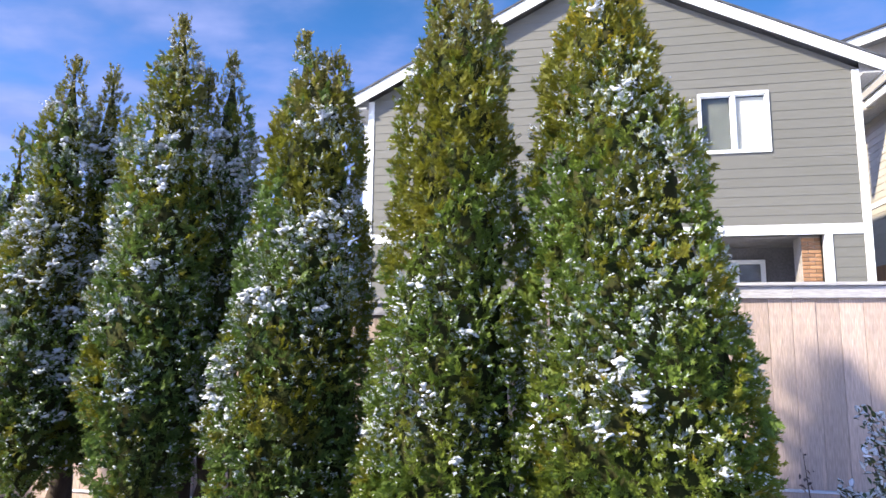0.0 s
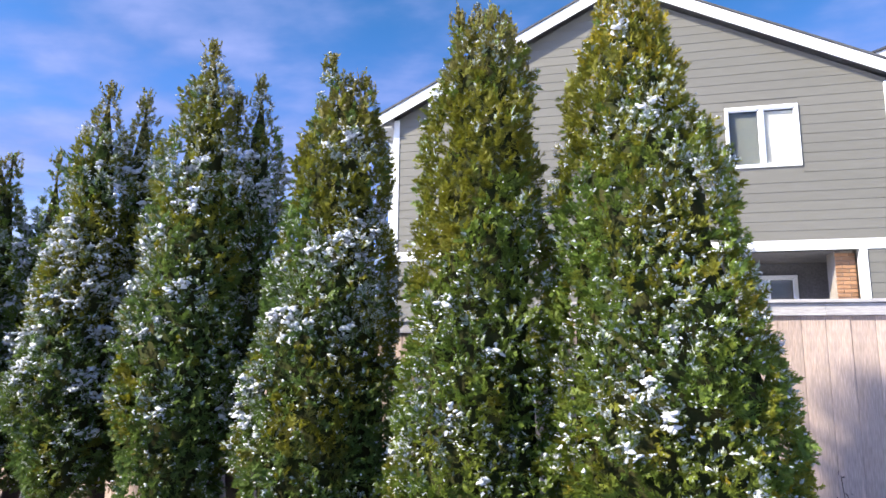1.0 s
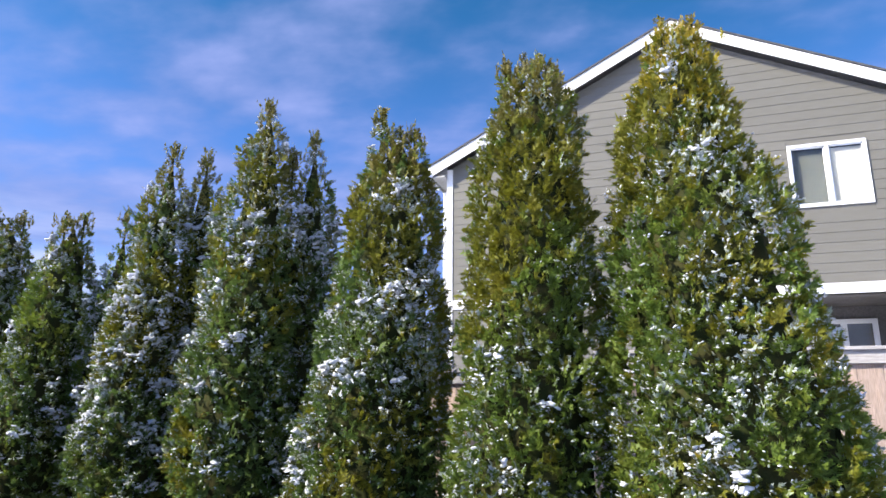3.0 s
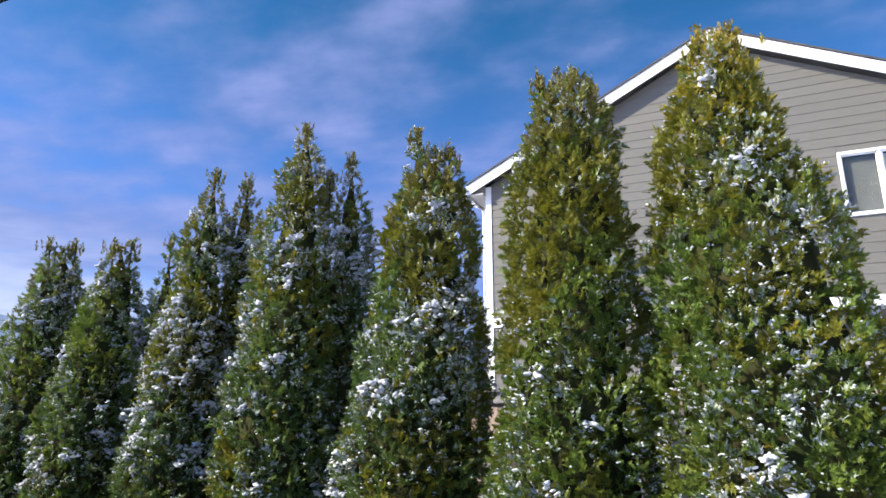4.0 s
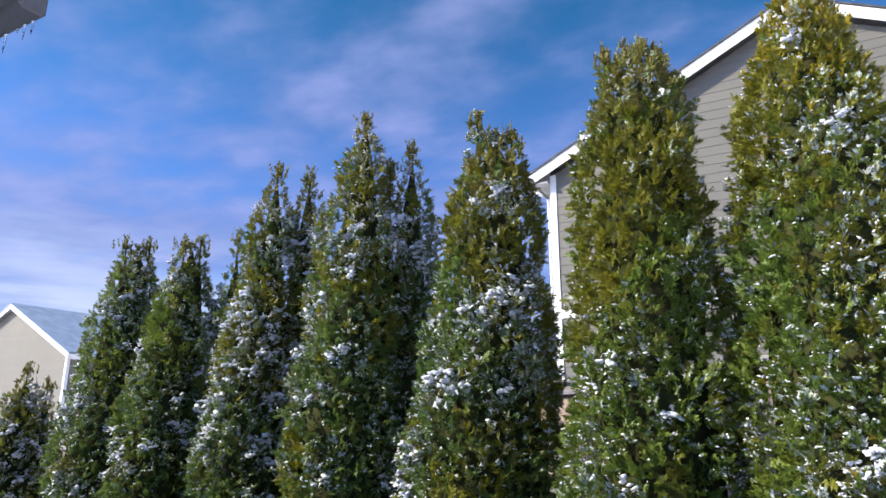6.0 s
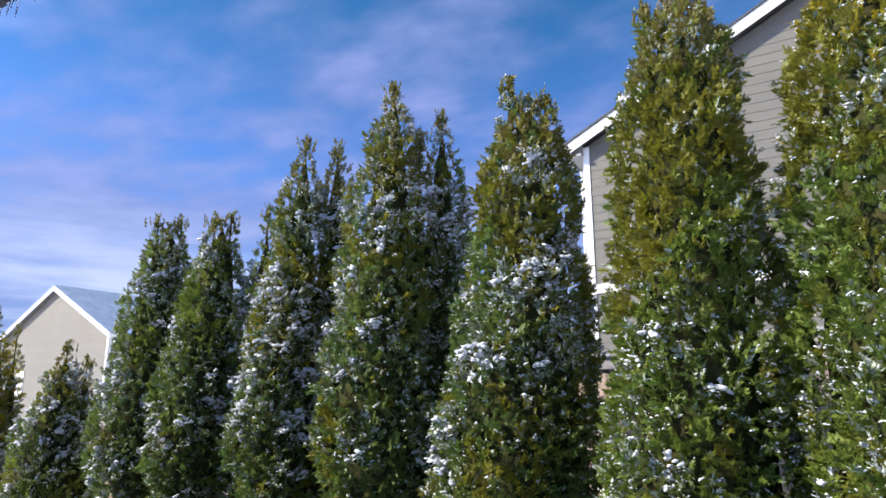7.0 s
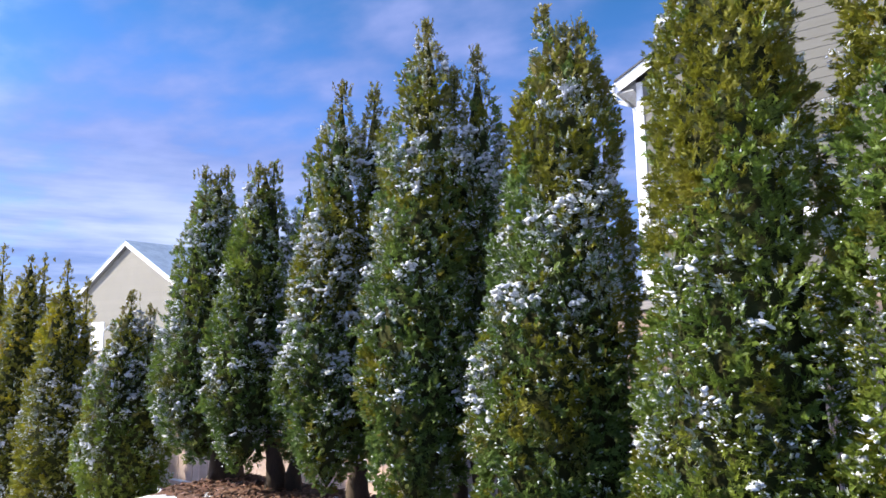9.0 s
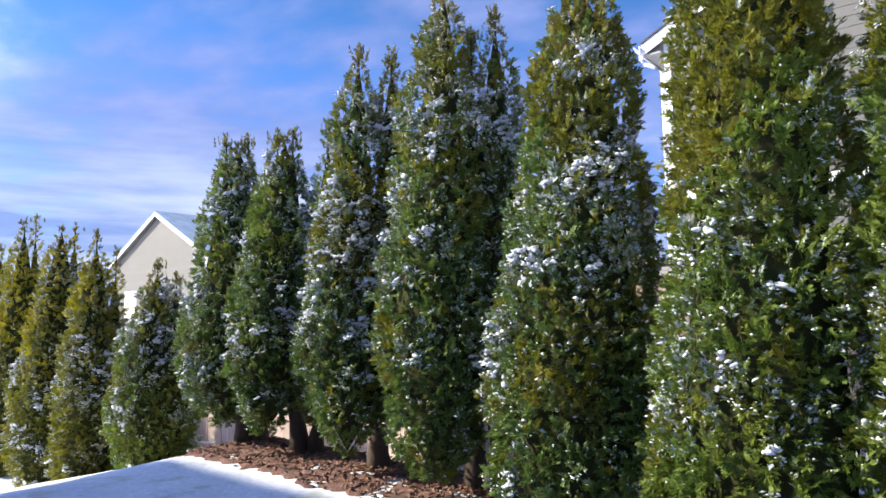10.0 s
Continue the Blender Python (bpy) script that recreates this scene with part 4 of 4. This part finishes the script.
# the house down the slope at the end of the row
FX, FY = -29.3, 15.7
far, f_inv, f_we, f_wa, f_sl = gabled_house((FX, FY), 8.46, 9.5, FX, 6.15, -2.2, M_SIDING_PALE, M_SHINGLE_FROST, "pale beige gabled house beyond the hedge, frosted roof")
bm = bmesh.new()
vs = [bm.verts.new(q) for q in ((FX - 4.23, FY, -2.2), (FX + 4.23, FY, -2.2), (FX + 4.23, FY, f_we), (FX, FY, f_wa), (FX - 4.23, FY, f_we))]
vb = [bm.verts.new(v.co + Vector((0, 0.15, 0))) for v in vs]
bm.faces.new(vs), bm.faces.new(vb[::-1])
for i in range(5):
    bm.faces.new((vs[i], vb[i], vb[(i + 1) % 5], vs[(i + 1) % 5]))
bmesh.ops.recalc_face_normals(bm, faces=bm.faces)
bm.transform(f_inv)
fgable = part("gable_wall", bm, M_SIDING_PALE, far, "pale beige siding gable wall")
z = -1.9
while z < f_wa - 0.1:
    z1 = z + 0.18
    lim = [min(4.12, max(0.05, (f_wa - q) / f_sl)) for q in (z, z1)]
    ob = plank_row(fgable, FY, FX - lim[0], FX + lim[0], FX - lim[1], FX + lim[1], z, min(z1, f_wa - 0.02), M_SIDING_PALE)
    ob.data.transform(f_inv)
    z += 0.18
bm = bmesh.new()
add_box(bm, FX + 1.4, FX + 1.7, FY + 3.0, FY + 3.3, 5.2, 5.62, 0.01)
bm.transform(f_inv)
part("roof_vent", bm, M_SHINGLE, far, "small dark roof vent")
bm = bmesh.new()
add_box(bm, FX - 3.1, FX - 1.9, FY - 0.04, FY + 0.03, 1.2, 2.5, 0.01)
bm.transform(f_inv)
part("window", bm, M_VINYL, far)

# the neighbour's tall side wall, close beside the grey house
side = thing("house", (7.0, 18.0, 0.0), "tan neighbouring house with lap siding and white fascia", "house")
sx, sy0, sy1 = 7.0, 13.2, 24.0
bm = bmesh.new()
add_box(bm, sx, sx + 7, sy0, sy1, 0.0, 6.95)
bm.transform(Matrix.Translation((-7, -18, 0)))
swall = part("side_wall", bm, M_SIDING_TAN, side, "tan lap siding wall")
z = 0.4
while z < 6.75:
    v = [(sx - 0.014, sy0, z), (sx - 0.014, sy1, z), (sx - 0.003, sy1, z + 0.1665), (sx - 0.003, sy0, z + 0.1665), (sx, sy0, z), (sx, sy1, z)]
    ob = hang(new("plank", mesh_of("plank", [(a - 7, b - 18, c) for a, b, c in v], [(3, 2, 1, 0), (0, 1, 5, 4), (0, 4, 3), (1, 2, 5)], M_SIDING_TAN)), swall)
    z += 0.1665
for name, d, mat in (("fascia", (sx - 0.55, sx - 0.50, sy0 - 0.4, sy1, 6.84, 7.02), M_WHITE), ("soffit", (sx - 0.50, sx + 0.02, sy0 - 0.4, sy1, 6.87, 6.91), M_SOFFIT),
                     ("corner_trim", (sx - 0.03, sx + 0.1, sy0 - 0.03, sy0 + 0.1, 0, 6.86), M_WHITE), ("band_board", (sx - 0.03, sx, sy0 + 0.1, sy1, 4.72, 4.84), M_WHITE),
                     ("cedar_panel", (sx - 0.05, sx, 15.8, 18.0, 0.3, 3.3), M_CEDAR)):
    bm = bmesh.new()
    add_box(bm, *d, 0.004)
    bm.transform(Matrix.Translation((-7, -18, 0)))
    part(name, bm, mat, side)
bm = bmesh.new()
vs = [bm.verts.new(q) for q in ((sx - 0.6, sy0 - 0.45, 7.04), (sx - 0.6, sy1 + 0.3, 7.04), (sx + 3.6, sy1 + 0.3, 8.5), (sx + 3.6, sy0 - 0.45, 8.5))]
vb = [bm.verts.new(v.co - Vector((0, 0, 0.04))) for v in vs]
bm.faces.new(vs), bm.faces.new(vb[::-1])
for i in range(4):
    bm.faces.new((vs[i], vb[i], vb[(i + 1) % 4], vs[(i + 1) % 4]))
bmesh.ops.recalc_face_normals(bm, faces=bm.faces)
bm.transform(Matrix.Translation((-7, -18, 0)))
part("roof", bm, M_SHINGLE, side)

# its upper storey's gable, set back
for name, y0, y1, low, high, mat in (("gable_wall", 16.3, 16.45, -1.7, -0.26, M_SIDING_TAN), ("rake_board", 15.9, 15.94, -0.26, -0.03, M_WHITE), ("rake_soffit", 15.95, 16.3, -0.26, -0.22, M_SOFFIT), ("upper_roof", 15.86, 22.0, -0.02, 0.03, M_SHINGLE)):
    bm = bmesh.new()
    ends = [[bm.verts.new((x - 7, y - 18, ridge + q)) for y, q in ((y0, low), (y1, low), (y1, high), (y0, high))] for x, ridge in ((5.3, 8.10), (9.6, 9.58))]
    bm.faces.new(ends[0]), bm.faces.new(ends[1][::-1])
    for i in range(4):
        bm.faces.new((ends[0][i], ends[1][i], ends[1][(i + 1) % 4], ends[0][(i + 1) % 4]))
    bmesh.ops.recalc_face_normals(bm, faces=bm.faces)
    part(name, bm, mat, side)

# ---- fence behind the hedge ----
FENCE_Y = 6.5
board_w = 0.19
bm = bmesh.new()
add_box(bm, -board_w / 2 + 0.0008, board_w / 2 - 0.0008, -0.009, 0.009, 0, 1.63, 0.003)
board_me = bpy.data.meshes.new("fence_board")
bm.to_mesh(board_me)
bm.free()
board_me.materials.append(M_FENCE)
rf = random.Random(9)
PANEL = 13 * board_w
for i in range(7):
    x0 = 4.2 - PANEL * (i + 1)
    drop = 0.25 - 0.09 * max(0.0, -0.3 - (x0 + PANEL / 2))
    fence = thing("fence_panel", (x0 + PANEL / 2, FENCE_Y, drop - 0.02), "weathered grey-pink cedar fence panel with cap rail", "fence", "garden fence panels")
    for k in range(13):
        b = hang(new("fence_board", board_me), fence)
        b.location = (-PANEL / 2 + board_w * (k + 0.5), rf.uniform(-0.004, 0.004), rf.uniform(-0.006, 0.006) + 0.02)
        b.rotation_euler = (0, 0, rf.uniform(-0.03, 0.03))
    for name, d, mat in (("top_rail", (-PANEL / 2, PANEL / 2, -0.045, -0.012, 1.64, 1.745), M_CAP), ("cap_rail", (-PANEL / 2, PANEL / 2, -0.075, 0.075, 1.748, 1.778), M_CAP),
                         ("back_rail", (-PANEL / 2, PANEL / 2, 0.013, 0.05, 0.3, 0.39), M_FENCE), ("kick_board", (-PANEL / 2, PANEL / 2, -0.05, -0.013, -0.16, 0.01), M_FENCE),
                         ("post", (-PANEL / 2, -PANEL / 2 + 0.09, 0.012, 0.10, -0.6, 1.74), M_FENCE)):
        bm = bmesh.new()
        add_box(bm, *d, 0.004)
        part(name, bm, mat, fence)
    bm = bmesh.new()
    add_box(bm, -PANEL / 2 + 0.01, PANEL / 2 - 0.01, -0.07, -0.013, 0.012, 0.03, 0.006)
    part("snow_strip", bm, M_SNOW, fence, "thin line of snow on the kick board")

# ---- the near house's eave corner, with gutter and icicles ----
NX, NY = -2.28, 1.60
near = thing("house", (-6.0, -2.0, 0.0), "single-storey house whose grey eave corner overhangs the lawn, unseen body sized for shade", "house")
nt = Matrix.Translation((6.0, 2.0, 0.0))


def n_part(name, bm, mat, lab="", parent=near):
    bm.transform(nt)
    return part(name, bm, mat, parent, lab)


# Unseen wall and roof behind the eave, their length set to shade the lawn.
bm = bmesh.new()
add_box(bm, -10.5, NX - 0.5, -4.0, NY - 0.5, -3.0, 2.9)
n_part("wall", bm, M_SIDING)
bm = bmesh.new()
vs = [bm.verts.new(q) for q in ((NX + 0.04, NY + 0.03, 3.03), (-11.0, NY + 0.03, 3.03), (-11.0, -4.5, 3.03), (NX + 0.04, -4.5, 3.03), (-4.4, -0.5, 3.6), (-9.0, -0.5, 3.6), (-9.0, -2.4, 3.6), (-4.4, -2.4, 3.6))]
for q in ((0, 1, 5, 4), (1, 2, 6, 5), (2, 3, 7, 6), (3, 0, 4, 7), (4, 5, 6, 7), (3, 2, 1, 0)):
    bm.faces.new([vs[i] for i in q])
bmesh.ops.recalc_face_normals(bm, faces=bm.faces)
n_part("roof", bm, M_SHINGLE)
bm = bmesh.new()
add_box(bm, -10.9, NX - 0.08, -4.4, NY - 0.10, 2.93, 3.02)
n_part("soffit", bm, M_SOFFIT)
for d in ((-10.9, NX - 0.05, NY - 0.10, NY - 0.005, 2.90, 3.015), (NX - 0.09, NX + 0.005, -4.4, NY - 0.10, 2.955, 3.02)):
    bm = bmesh.new()
    add_box(bm, *d, 0.012)
    n_part("gutter", bm, M_GUTTER, "weathered grey gutter")
ri = random.Random(3)
for k in range(22):
    bm = bmesh.new()
    x = NX - 0.10 - k * 0.055 + ri.uniform(-0.02, 0.02)
    l = ri.uniform(0.02, 0.10)
    tube(bm, [(x, NY - 0.02, 2.905), (x + 0.002, NY - 0.02, 2.905 - l * 0.5), (x, NY - 0.02, 2.905 - l)], [0.006, 0.004, 0.0008], 6)
    n_part("icicle", bm, M_ICE)


# ---- broad-leaved shrub by the fence, and a dry seedling ----
def leaf_mesh(name, places, mat, rng):
    v, f = [], []
    for c, d, n, l, w in places:
        d, n = Vector(d).normalized(), Vector(n).normalized()
        s = d.cross(n).normalized()
        n = s.cross(d)
        i = len(v)
        for u, q, lift in ((0, 0, 0), (0.3, 0.8, 0.05), (0.65, 0.9, 0.06), (1, 0, -0.06), (0.65, -0.9, 0.06), (0.3, -0.8, 0.05), (0.5, 0, -0.02)):
            v.append(tuple(Vector(c) + d * l * u + s * q * w + n * lift * l))
        f += [(i, i + 1, i + 6), (i + 1, i + 2, i + 6), (i + 2, i + 3, i + 6), (i + 3, i + 4, i + 6), (i + 4, i + 5, i + 6), (i + 5, i, i + 6)]
    return mesh_of(name, v, f, mat, True)


rs = np.random.default_rng(21)
SB = Vector((1.96, 5.3, rise(1.96, 5.3)))
shrub = thing("shrub", SB, "small broad-leaved evergreen shrub capped with snow", "shrub")
leaves, caps, capa, caps_s = [], [], [], []
for k in range(15):
    a = rs.uniform(0, 2 * math.pi)
    reach, hgt = rs.uniform(0.05, 0.34), rs.uniform(0.35, 1.12)
    top = SB + Vector((math.cos(a) * reach, math.sin(a) * reach * 0.8, hgt))
    mid = SB + Vector((math.cos(a) * reach * 0.4, math.sin(a) * reach * 0.3, hgt * 0.55))
    bm = bmesh.new()
    tube(bm, [SB, mid, top], [0.009, 0.006, 0.003], 6)
    bm.transform(Matrix.Translation(-SB))
    part("stem", bm, M_TWIG, shrub)
    for j in range(44):
        f = rs.uniform(0.3, 1.05)
        c = mid.lerp(top, f) + Vector(rs.normal(0, 0.03, 3))
        d = Vector((math.cos(a) * 0.5, math.sin(a) * 0.5, 0.1)) + Vector(rs.normal(0, 0.7, 3))
        leaves.append((c - SB, d, Vector((0, 0, 1)) + Vector(rs.normal(0, 0.3, 3)), rs.uniform(0.045, 0.075), rs.uniform(0.013, 0.020)))
        if rs.random() < 0.6:
            caps.append(c - SB + d.normalized() * 0.025 + Vector((0, 0, 0.008))), capa.append(d), caps_s.append(rs.uniform(0.010, 0.021))
hang(new("foliage", leaf_mesh("foliage", leaves, M_LEAF, rs)), shrub)
v, t = lumps(np.array([c[:] for c in caps]), np.array([c[:] for c in capa]), np.array(caps_s), rs, ICO_MID, 0.45)
tagged(hang(new("snow_clumps", fast_mesh("snow_clumps", v, t, (M_SNOW,), smooth=True)), shrub), "white snow caps on the leaves", kind="stuff")

D0 = Vector((1.46, 5.5, rise(1.46, 5.5)))
dry = thing("dry_seedling", D0, "dry purplish-brown leafy twig by the fence", "plant")
bm = bmesh.new()
tube(bm, [D0, D0 + Vector((0.02, 0, 0.35)), D0 + Vector((-0.01, 0, 0.68))], [0.005, 0.004, 0.002], 6)
bm.transform(Matrix.Translation(-D0))
part("stem", bm, M_TWIG, dry)
dl = [(Vector((rs.normal(0, 0.03), rs.normal(0, 0.02), rs.uniform(0.38, 0.68))), rs.normal(0, 1, 3) + np.array([0, 0, -0.3]), rs.normal(0, 1, 3), rs.uniform(0.04, 0.07), 0.011) for _ in range(14)]
hang(new("dead_leaves", leaf_mesh("dead_leaves", dl, M_DRY, rs)), dry)
